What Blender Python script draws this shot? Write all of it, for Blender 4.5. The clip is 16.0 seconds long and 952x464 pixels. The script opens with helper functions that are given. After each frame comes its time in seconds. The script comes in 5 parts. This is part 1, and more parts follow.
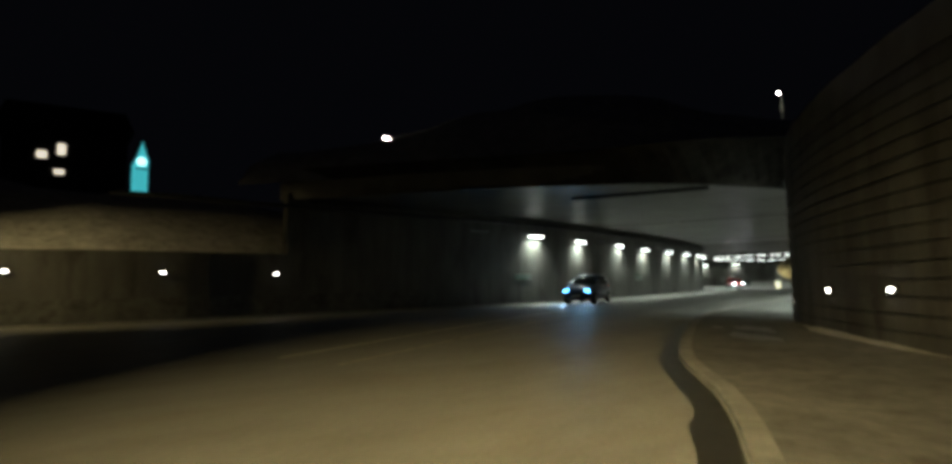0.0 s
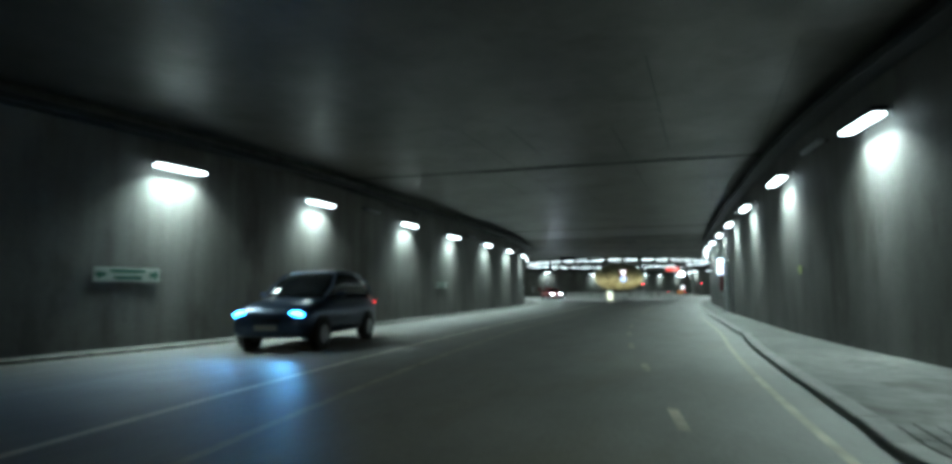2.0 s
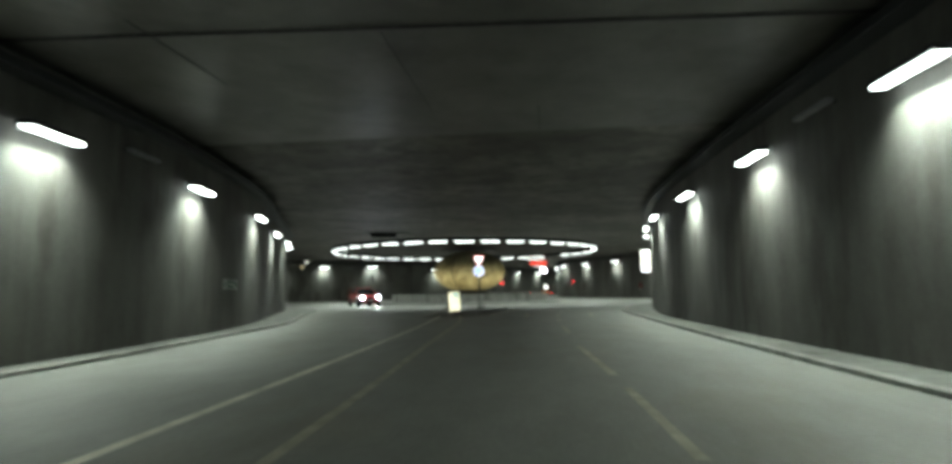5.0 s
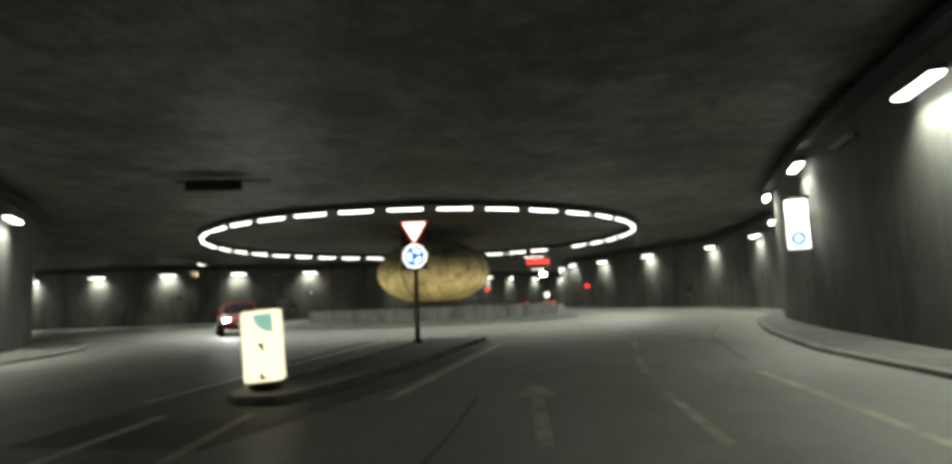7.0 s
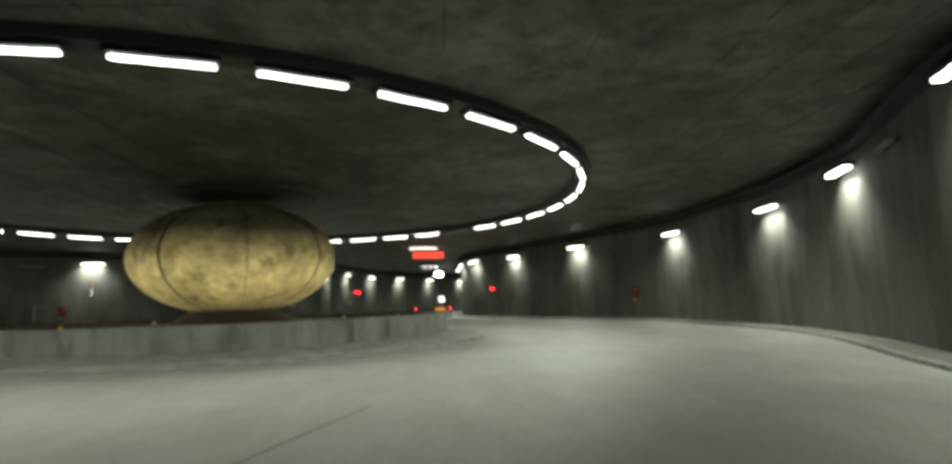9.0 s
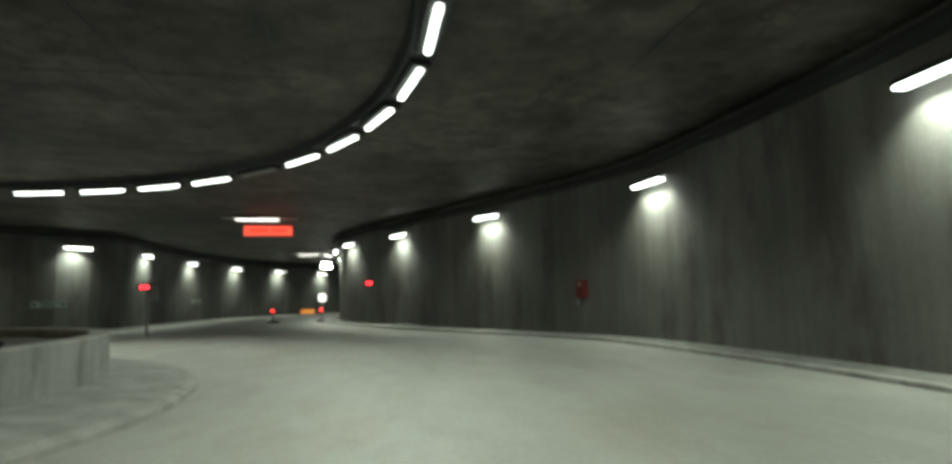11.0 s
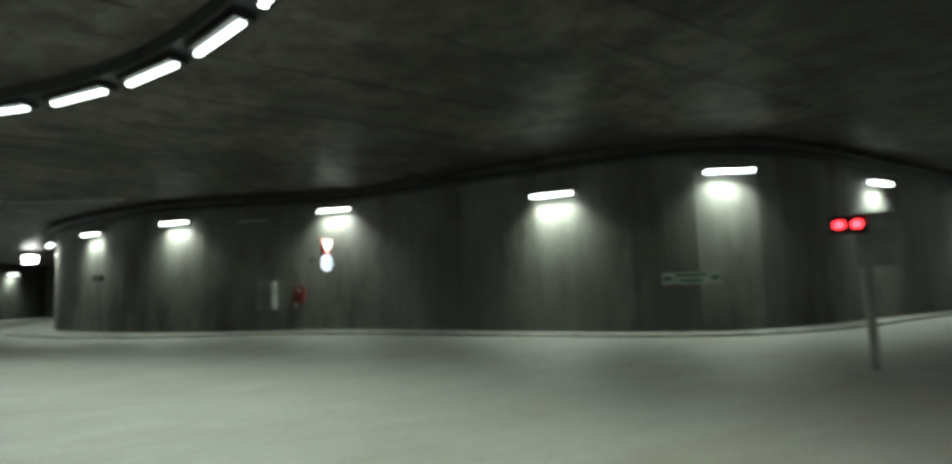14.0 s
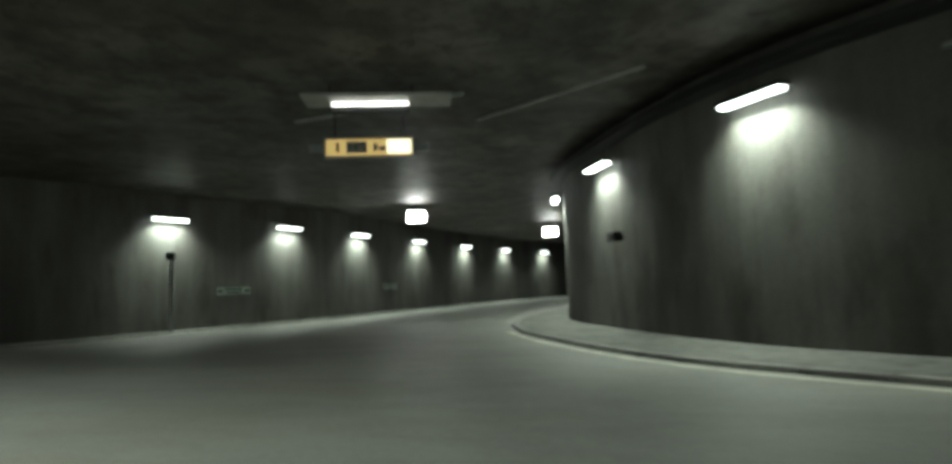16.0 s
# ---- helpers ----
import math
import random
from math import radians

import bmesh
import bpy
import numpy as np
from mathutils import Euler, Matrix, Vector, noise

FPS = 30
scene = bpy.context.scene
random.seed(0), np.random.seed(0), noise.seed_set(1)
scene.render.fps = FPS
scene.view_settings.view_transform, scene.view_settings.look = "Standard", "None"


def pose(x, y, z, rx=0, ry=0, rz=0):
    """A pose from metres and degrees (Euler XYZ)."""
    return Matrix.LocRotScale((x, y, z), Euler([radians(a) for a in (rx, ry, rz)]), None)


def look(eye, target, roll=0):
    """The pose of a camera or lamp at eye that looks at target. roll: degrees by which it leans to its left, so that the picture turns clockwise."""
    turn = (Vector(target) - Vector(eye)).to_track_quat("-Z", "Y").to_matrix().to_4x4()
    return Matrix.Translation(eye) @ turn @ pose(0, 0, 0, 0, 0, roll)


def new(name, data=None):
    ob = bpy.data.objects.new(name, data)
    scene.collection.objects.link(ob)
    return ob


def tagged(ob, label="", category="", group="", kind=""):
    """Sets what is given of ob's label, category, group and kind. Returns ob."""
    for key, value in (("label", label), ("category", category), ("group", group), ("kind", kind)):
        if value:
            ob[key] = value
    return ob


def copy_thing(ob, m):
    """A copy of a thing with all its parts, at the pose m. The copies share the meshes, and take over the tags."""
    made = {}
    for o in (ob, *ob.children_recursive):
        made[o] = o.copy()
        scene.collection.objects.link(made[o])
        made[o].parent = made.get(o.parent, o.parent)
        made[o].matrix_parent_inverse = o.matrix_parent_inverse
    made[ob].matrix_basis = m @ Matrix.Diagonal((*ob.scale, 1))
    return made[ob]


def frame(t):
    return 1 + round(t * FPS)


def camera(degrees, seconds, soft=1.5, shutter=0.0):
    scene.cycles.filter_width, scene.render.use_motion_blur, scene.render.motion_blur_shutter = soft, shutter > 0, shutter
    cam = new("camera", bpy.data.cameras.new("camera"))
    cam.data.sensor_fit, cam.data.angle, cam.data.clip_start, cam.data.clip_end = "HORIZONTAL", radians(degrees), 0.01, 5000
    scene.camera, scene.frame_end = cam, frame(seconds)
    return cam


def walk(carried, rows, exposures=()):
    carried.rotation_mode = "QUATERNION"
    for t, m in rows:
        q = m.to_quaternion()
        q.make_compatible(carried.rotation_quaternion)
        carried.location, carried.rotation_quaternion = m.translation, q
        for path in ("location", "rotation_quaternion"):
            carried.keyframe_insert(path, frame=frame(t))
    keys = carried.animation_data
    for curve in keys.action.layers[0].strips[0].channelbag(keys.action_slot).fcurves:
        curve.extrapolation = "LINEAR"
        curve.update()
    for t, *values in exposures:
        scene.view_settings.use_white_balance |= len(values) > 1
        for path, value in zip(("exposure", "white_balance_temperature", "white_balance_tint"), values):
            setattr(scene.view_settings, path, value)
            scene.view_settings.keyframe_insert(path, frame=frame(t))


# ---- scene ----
cam = camera(77.3, 16.0, soft=4.0, shutter=0.25)
PATH = [
    (0, (17.204, -68.170, 1.288), (15.940, -66.631, 1.461), -0.8),
    (0.5, (14.629, -63.170, 1.283), (13.489, -61.537, 1.460), -0.8),
    (1, (12.235, -57.920, 1.279), (11.210, -56.211, 1.459), -0.8),
    (1.5, (9.879, -52.503, 1.257), (9.013, -50.710, 1.443), -0.6),
    (2, (7.908, -47.241, 1.234), (7.194, -45.383, 1.431), -0.5),
    (2.5, (6.273, -42.346, 1.215), (5.718, -40.435, 1.419), -0.6),
    (3, (5.193, -37.003, 1.219), (4.771, -35.059, 1.419), -0.6),
    (3.5, (4.522, -31.594, 1.224), (4.201, -29.630, 1.420), -0.6),
    (4, (4.132, -26.492, 1.213), (3.861, -24.520, 1.406), -0.6),
    (4.5, (3.842, -21.502, 1.203), (3.590, -19.527, 1.391), -0.6),
    (4.7, (3.730, -19.456, 1.212), (3.482, -17.481, 1.402), -0.6),
    (5.2, (3.384, -13.966, 1.186), (3.163, -11.988, 1.385), -1.0),
    (5.7, (3.003, -8.122, 1.160), (2.803, -6.143, 1.369), -1.4),
    (6.2, (2.669, -2.363, 1.135), (2.468, -0.385, 1.353), -1.8),
    (6.8, (2.523, 3.824, 1.103), (2.308, 5.799, 1.333), -2.3),
    (7, (2.625, 5.627, 1.138), (2.416, 7.603, 1.368), -2.2),
    (7.5, (2.694, 9.968, 1.153), (2.536, 11.948, 1.385), -2.1),
    (8, (2.737, 13.993, 1.168), (2.666, 15.978, 1.401), -2.1),
    (8.5, (2.884, 17.697, 1.239), (2.915, 19.683, 1.472), -2.3),
    (9, (3.320, 20.971, 1.245), (3.440, 22.954, 1.477), -1.8),
    (9.7, (4.404, 26.173, 1.299), (4.653, 28.144, 1.528), -0.8),
    (10.2, (5.435, 29.685, 1.305), (5.765, 31.645, 1.531), -0.9),
    (10.7, (6.716, 32.977, 1.313), (7.076, 34.932, 1.534), -1.3),
    (11.2, (7.783, 36.241, 1.322), (8.076, 38.208, 1.537), -1.6),
    (11.8, (8.137, 40.408, 1.327), (8.159, 42.397, 1.538), -1.8),
    (12, (8.025, 41.924, 1.313), (7.910, 43.910, 1.520), -1.9),
    (12.5, (7.705, 45.566, 1.283), (7.157, 47.480, 1.477), -1.6),
    (13, (6.779, 48.943, 1.278), (5.767, 50.659, 1.460), -2.0),
    (13.5, (4.355, 51.828, 1.302), (2.991, 53.278, 1.494), -2.1),
    (14, (1.430, 53.831, 1.322), (-0.203, 54.969, 1.520), -1.8),
    (14.5, (-2.288, 55.351, 1.328), (-4.147, 56.064, 1.519), -2.0),
    (15, (-6.520, 55.556, 1.311), (-8.484, 55.889, 1.495), -2.0),
    (15.5, (-10.047, 55.292, 1.296), (-12.038, 55.242, 1.476), -2.3),
    (16, (-13.761, 54.565, 1.283), (-15.715, 54.181, 1.466), -2.2),
]
EXPOSURES = [(0.0, 0.2, 6500, 10), (0.8, 0.45, 5900, 6), (1.5, 0.4, 5400, 3), (2.5, 0.32, 5800, 6), (4.0, 0.22, 6100, 7), (7.0, 0.08, 6900, 13), (9.0, 0.1, 6900, 10), (9.7, 0.1, 6900, 10), (12.0, 0.05, 6500, 6), (14.0, 0.2, 6450, 6), (15.0, 0.2, 6450, 6), (16.0, 0.15, 6500, 7)]
walk(cam, [(t, look(eye, target, roll)) for t, eye, target, roll in PATH], EXPOSURES)

# ---- night sky and lamps ----
world = bpy.data.worlds.new("night")
scene.world = world
world.use_nodes = True
world.node_tree.nodes["Background"].inputs[0].default_value = (0.010, 0.011, 0.016, 1)
world.node_tree.nodes["Background"].inputs[1].default_value = 0.12

WALL_LAMP = 9.5
WALL_BEAM = 112.0
RING_LAMP = 6.0
RING_BEAM = 370.0

# ---- materials ----


def material(name, colour, rough=0.8, metal=0.0, noise_scale=4.0, vary=0.25, bump=0.15, fine=60.0, second=None, streak=False, spread=0.5):
    """A surface with two scales of variation and a fine relief, in metres."""
    m = bpy.data.materials.new(name)
    m.use_nodes = True
    nt = m.node_tree
    n, l = nt.nodes, nt.links
    b = n["Principled BSDF"]
    b.inputs["Roughness"].default_value = rough
    b.inputs["Metallic"].default_value = metal
    co = n.new("ShaderNodeNewGeometry")
    src = co.outputs["Position"]
    mp = n.new("ShaderNodeMapping")
    l.new(src, mp.inputs["Vector"])
    if streak:
        mp.inputs["Scale"].default_value = (1, 1, 0.06)
    big = n.new("ShaderNodeTexNoise")
    big.inputs["Scale"].default_value = noise_scale
    big.inputs["Detail"].default_value = 5
    big.inputs["Roughness"].default_value = 0.6
    l.new(mp.outputs[0], big.inputs["Vector"])
    small = n.new("ShaderNodeTexNoise")
    small.inputs["Scale"].default_value = fine
    small.inputs["Detail"].default_value = 3
    l.new(src, small.inputs["Vector"])
    ramp = n.new("ShaderNodeValToRGB")
    c = Vector(colour)
    c2 = Vector(second) if second else c * (1 + vary)
    ramp.color_ramp.elements[0].position = 0.5 - spread * 0.4
    ramp.color_ramp.elements[1].position = 0.5 + spread * 0.4
    ramp.color_ramp.elements[0].color = (*(c * (1 - vary)), 1)
    ramp.color_ramp.elements[1].color = (*c2, 1)
    l.new(big.outputs["Fac"], ramp.inputs["Fac"])
    mix = n.new("ShaderNodeMix")
    mix.data_type, mix.blend_type = "RGBA", "MULTIPLY"
    mix.inputs[0].default_value = 0.35
    l.new(ramp.outputs["Color"], mix.inputs[6])
    gray = n.new("ShaderNodeValToRGB")
    gray.color_ramp.elements[0].color = (0.55, 0.55, 0.55, 1)
    gray.color_ramp.elements[1].color = (1.3, 1.3, 1.3, 1)
    gray.color_ramp.elements[0].position, gray.color_ramp.elements[1].position = 0.3, 0.7
    l.new(small.outputs["Fac"], gray.inputs["Fac"])
    l.new(gray.outputs["Color"], mix.inputs[7])
    l.new(mix.outputs[2], b.inputs["Base Color"])
    if bump:
        bm_ = n.new("ShaderNodeBump")
        bm_.inputs["Strength"].default_value = bump
        bm_.inputs["Distance"].default_value = 0.02
        l.new(small.outputs["Fac"], bm_.inputs["Height"])
        l.new(bm_.outputs["Normal"], b.inputs["Normal"])
    return m


def plain(name, colour, rough=0.5, metal=0.0):
    m = bpy.data.materials.new(name)
    m.use_nodes = True
    b = m.node_tree.nodes["Principled BSDF"]
    b.inputs["Base Color"].default_value = (*colour, 1)
    b.inputs["Roughness"].default_value = rough
    b.inputs["Metallic"].default_value = metal
    return m


def glow(name, colour, strength):
    m = bpy.data.materials.new(name)
    m.use_nodes = True
    b = m.node_tree.nodes["Principled BSDF"]
    b.inputs["Base Color"].default_value = (*colour, 1)
    b.inputs["Emission Color"].default_value = (*colour, 1)
    b.inputs["Emission Strength"].default_value = strength
    return m


def weathered(name, low, high, rough, streaky, scale, cracks=0.0, blot=0.45, along=1.0, mid=0.85):
    """Cast concrete: broad blotches, finer stains (drawn out downwards on walls), dark blots and a pitted relief."""
    m = bpy.data.materials.new(name)
    m.use_nodes = True
    n, l = m.node_tree.nodes, m.node_tree.links
    b = n["Principled BSDF"]
    b.inputs["Roughness"].default_value = rough
    pos = n.new("ShaderNodeNewGeometry").outputs["Position"]

    def noise_at(sc, stretch, detail, seed):
        mp = n.new("ShaderNodeMapping")
        mp.inputs["Scale"].default_value = (1, along, stretch)
        mp.inputs["Location"].default_value = (seed, seed * 1.7, seed * 0.3)
        l.new(pos, mp.inputs["Vector"])
        t = n.new("ShaderNodeTexNoise")
        t.inputs["Scale"].default_value, t.inputs["Detail"].default_value, t.inputs["Roughness"].default_value = sc, detail, 0.62
        l.new(mp.outputs[0], t.inputs["Vector"])
        return t.outputs["Fac"]

    def ramp(fac, p0, p1, c0, c1):
        r = n.new("ShaderNodeValToRGB")
        r.color_ramp.elements[0].position, r.color_ramp.elements[1].position = p0, p1
        r.color_ramp.elements[0].color, r.color_ramp.elements[1].color = (*c0, 1), (*c1, 1)
        l.new(fac, r.inputs["Fac"])
        return r.outputs["Color"]

    def times(a, c, f):
        x = n.new("ShaderNodeMix")
        x.data_type, x.blend_type = "RGBA", "MULTIPLY"
        x.inputs[0].default_value = f
        l.new(a, x.inputs[6])
        l.new(c, x.inputs[7])
        return x.outputs[2]

    stretch = 0.07 if streaky else 1.0
    col = ramp(noise_at(scale, 0.5 if streaky else 1.0, 6, 3.0), 0.34, 0.68, low, high)
    col = times(col, ramp(noise_at(scale * 4.5, stretch, 4, 11.0), 0.36, 0.60, (0.62, 0.61, 0.58), (1, 1, 1)), 0.6 if streaky else mid)
    col = times(col, ramp(noise_at(scale * 1.6, 0.35 if streaky else 1.0, 8, 23.0), 0.36, 0.47, (blot, blot * 0.96, blot * 0.9), (1, 1, 1)), 0.85)
    col = times(col, ramp(noise_at(26.0, 0.4 if streaky else 1.0, 3, 5.0), 0.35, 0.65, (0.78, 0.78, 0.78), (1.1, 1.1, 1.1)), 0.6)
    if cracks:
        col = times(col, ramp(noise_at(0.2, 1.0, 4, 31.0), 0.44, 0.56, (0.58, 0.56, 0.52), (1.12, 1.12, 1.12)), 0.9)
        col = times(col, ramp(noise_at(1.3, 1.0, 10, 41.0), 0.42, 0.50, (0.5, 0.47, 0.43), (1, 1, 1)), 0.75)
        v = n.new("ShaderNodeTexVoronoi")
        v.feature = "DISTANCE_TO_EDGE"
        v.inputs["Scale"].default_value = 0.22
        wob = n.new("ShaderNodeMix")
        wob.data_type = "VECTOR"
        wob.inputs[0].default_value = 0.12
        t = n.new("ShaderNodeTexNoise")
        t.inputs["Scale"].default_value, t.inputs["Detail"].default_value = 0.9, 5
        l.new(pos, t.inputs["Vector"])
        sc = n.new("ShaderNodeVectorMath")
        sc.operation = "MULTIPLY_ADD"
        l.new(t.outputs["Color"], sc.inputs[0])
        sc.inputs[1].default_value = (5, 5, 5)
        l.new(pos, sc.inputs[2])
        l.new(sc.outputs[0], v.inputs["Vector"])
        col = times(col, ramp(v.outputs["Distance"], 0.0, 0.012, (0.35, 0.34, 0.32), (1, 1, 1)), cracks)
    l.new(col, b.inputs["Base Color"])
    bump = n.new("ShaderNodeBump")
    bump.inputs["Strength"].default_value, bump.inputs["Distance"].default_value = 0.3, 0.02
    l.new(noise_at(9.0, 0.5 if streaky else 1.0, 5, 7.0), bump.inputs["Height"])
    l.new(bump.outputs["Normal"], b.inputs["Normal"])
    return m


CONCRETE = weathered("board_marked_concrete", (0.10, 0.098, 0.090), (0.175, 0.172, 0.159), 0.7, True, 0.45, 0.0, 0.55)
# shade of the unlit portal beam is put into this darker concrete colour
PORTAL = weathered("shaded_portal_concrete", (0.045, 0.042, 0.036), (0.085, 0.08, 0.07), 0.85, False, 0.6)
CEILING = weathered("rough_ceiling_concrete", (0.085, 0.078, 0.069), (0.185, 0.173, 0.153), 0.6, False, 0.55, 0.85, 0.42)
SMOOTH_CEILING = weathered("smooth_ceiling_concrete", (0.085, 0.081, 0.074), (0.155, 0.149, 0.137), 0.42, False, 0.35, 0.0, 0.62, 1.0, 0.5)
ASPHALT = weathered("worn_asphalt", (0.218, 0.218, 0.203), (0.262, 0.262, 0.244), 0.56, False, 0.5, 0.0, 0.93, 0.4, 0.35)
PAVING = weathered("dusty_paving", (0.115, 0.115, 0.107), (0.185, 0.185, 0.172), 0.85, False, 0.8, 0.0, 0.6)
KERB = material("granite_kerb", (0.21, 0.208, 0.195), 0.8, noise_scale=2.0, vary=0.3, bump=0.3, fine=60)
ISLAND = weathered("island_concrete", (0.20, 0.20, 0.185), (0.32, 0.32, 0.30), 0.85, True, 0.9)
EGG = weathered("egg_stone", (0.32, 0.29, 0.165), (0.58, 0.535, 0.34), 0.7, False, 0.8, 0.0, 0.46)
SNOW = weathered("dirty_snow", (0.05, 0.048, 0.044), (0.15, 0.14, 0.125), 0.9, False, 0.5, 0.0, 0.3)
EARTH = material("dark_ground", (0.05, 0.045, 0.04), 0.95, noise_scale=0.3, vary=0.4, bump=0.5, fine=8)
BLACK = plain("black_steel", (0.012, 0.012, 0.013), 0.6)
DARK = plain("dark_grey_steel", (0.035, 0.036, 0.038), 0.5, 0.3)
STEEL = material("galvanised_steel", (0.32, 0.33, 0.34), 0.45, 0.7, noise_scale=6, vary=0.2, bump=0.05, fine=90)
FADED = material("faded_road_paint", (0.40, 0.37, 0.30), 0.75, noise_scale=2.2, vary=0.34, bump=0.2, fine=30)
PAINT = material("worn_road_paint", (0.62, 0.59, 0.50), 0.7, noise_scale=1.6, vary=0.36, bump=0.2, fine=30)
TUBE = glow("lamp_diffuser", (0.90, 1.0, 0.93), WALL_LAMP)
RING_TUBE = glow("ring_tube", (0.90, 1.0, 0.93), RING_LAMP)
RING_DEAD = plain("dead_tube", (0.45, 0.45, 0.44), 0.4)

# ---- mesh helpers ----


def part(name, bm, mat, parent=None, label="", smooth=False):
    me = bpy.data.meshes.new(name)
    bmesh.ops.recalc_face_normals(bm, faces=bm.faces)
    bm.to_mesh(me)
    bm.free()
    me.materials.append(mat)
    if smooth:
        for poly in me.polygons:
            poly.use_smooth = True
    ob = new(name, me)
    if parent:
        ob.parent = parent
    if label:
        ob["label"] = label
    return ob


def empty(name, m=None):
    ob = new(name)
    if m is not None:
        ob.matrix_basis = m
    return ob


def box(bm, size, at=(0, 0, 0), m=None, bevel=0.0):
    r = bmesh.ops.create_cube(bm, size=1.0)
    vs = r["verts"]
    bmesh.ops.scale(bm, vec=size, verts=vs)
    if bevel:
        es = {e for v in vs for e in v.link_edges}
        r = bmesh.ops.bevel(bm, geom=list(es), offset=bevel, segments=2, affect="EDGES", profile=0.5)
        vs = list({v for f in r["faces"] for v in f.verts} | {v for v in vs if v.is_valid})
    bmesh.ops.translate(bm, vec=at, verts=vs)
    if m is not None:
        bmesh.ops.transform(bm, matrix=m, verts=vs)
    return vs


def cyl(bm, r1, r2, h, at=(0, 0, 0), seg=20, m=None):
    mm = Matrix.Translation(at) @ (m if m is not None else Matrix.Identity(4))
    bmesh.ops.create_cone(bm, cap_ends=True, segments=seg, radius1=r1, radius2=r2, depth=h, matrix=mm)


def boxed(name, size, at, mat, parent=None, label="", bevel=0.0, m=None):
    bm = bmesh.new()
    box(bm, size, at, m, bevel)
    return part(name, bm, mat, parent, label)


def curve(points, step=0.8):
    """A smooth line through the points, at even steps."""
    pts = [Vector(p).to_2d() for p in points]
    ext = [2 * pts[0] - pts[1], *pts, 2 * pts[-1] - pts[-2]]
    out = []
    for i in range(1, len(ext) - 2):
        a, b, c, d = ext[i - 1 : i + 3]
        n = max(2, int((c - b).length / 0.15))
        for k in range(n):
            t = k / n
            out.append(0.5 * ((2 * b) + (c - a) * t + (2 * a - 5 * b + 4 * c - d) * t * t + (3 * b - a - 3 * c + d) * t**3))
    out.append(pts[-1])
    res, run = [out[0]], 0.0
    for a, b in zip(out, out[1:]):
        run += (b - a).length
        if run >= step:
            res.append(b)
            run = 0.0
    if (res[-1] - out[-1]).length > 0.1:
        res.append(out[-1])
    return res


def normals(line):
    """To the left of the way, at each point."""
    out = []
    for i in range(len(line)):
        d = (line[min(i + 1, len(line) - 1)] - line[max(i - 1, 0)]).normalized()
        out.append(Vector((-d.y, d.x)))
    return out


def offset(line, d):
    return [p + n * d for p, n in zip(line, normals(line))]


def band(bm, a, b, z0, z1):
    """A solid between two lines of equal count, from z0 to z1."""
    rows = [[bm.verts.new((p.x, p.y, z)) for p, z in ((u, z0), (u, z1), (v, z1), (v, z0))] for u, v in zip(a, b)]
    for r, s in zip(rows, rows[1:]):
        for k in range(4):
            bm.faces.new((r[k], r[(k + 1) % 4], s[(k + 1) % 4], s[k]))
    bm.faces.new(rows[0])
    bm.faces.new(rows[-1][::-1])


def at_arc(line, s):
    """The point, the way and the left normal, s metres along the line."""
    run = 0.0
    for a, b in zip(line, line[1:]):
        d = (b - a).length
        if run + d >= s:
            w = (b - a) / d
            return a + w * (s - run), w, Vector((-w.y, w.x))
        run += d
    w = (line[-1] - line[-2]).normalized()
    return line[-1], w, Vector((-w.y, w.x))


def nearest(line, p):
    """The point of the line that lies nearest to p, its way and left normal."""
    best = None
    for a, b in zip(line, line[1:]):
        d = b - a
        t = max(0.0, min(1.0, (p - a).dot(d) / d.length_squared))
        q = a + d * t
        if best is None or (p - q).length < best[0]:
            w = d.normalized()
            best = ((p - q).length, q, w, Vector((-w.y, w.x)))
    return best[1:]


# ---- the plan ----
CEIL = 5.3
EAST = curve([(27, -76), (20.5, -62), (17.1, -56.7), (15.8, -54.5), (14.4, -51.7), (13.1, -48), (12.6, -44.5), (12.1, -41.1), (10.85, -35.3), (10.05, -29.8), (9.6, -23.6),
              (9.25, -18.8), (8.95, -13), (8.65, -8), (8.4, -2.7), (8.25, 3.2), (8.3, 9.2), (9.0, 15.5), (9.9, 21.5), (10.3, 23.4), (11.7, 29.4), (14.3, 36),
              (15.4, 41.8), (15.1, 50), (13.9, 54), (11.9, 57.8), (8.9, 64.2), (7.4, 67.1), (6.2, 69.6), (5.4, 72.4), (5.2, 76), (5.7, 86), (8.4, 96), (16, 108), (24, 116)])
WEST = curve([(-15, -80), (-7.9, -60), (-6.9, -54), (-5.9, -48), (-4.6, -41), (-4.0, -36), (-3.9, -31), (-4.3, -24.5), (-4.55, -18.5), (-4.95, -12.4), (-5.3, -6.8),
              (-6.1, -0.8), (-7.6, 5.4), (-10.1, 12), (-12.5, 18.6), (-14.6, 23.2), (-19, 29), (-25, 33.9), (-30.5, 37.2), (-33.7, 38.65), (-38.8, 40.8), (-44, 42.1), (-50.5, 43.6), (-58, 45.3), (-66, 48), (-78, 53.5)])
NORTH = curve([(18, 120), (8.5, 111), (2.2, 103.5), (-2.0, 97), (-4.8, 91), (-6.4, 85), (-6.9, 80), (-7.0, 75.6), (-7.1, 71.6), (-8.2, 68.2), (-11.9, 65.9), (-16, 64.3), (-20.2, 62.3), (-25, 57.6),
               (-30.1, 55.0), (-35, 53.6), (-42, 53.9), (-50, 55.2), (-58, 57.8), (-66, 61.2), (-74, 66)])
CENTRE = Vector((-4.2, 43.3))

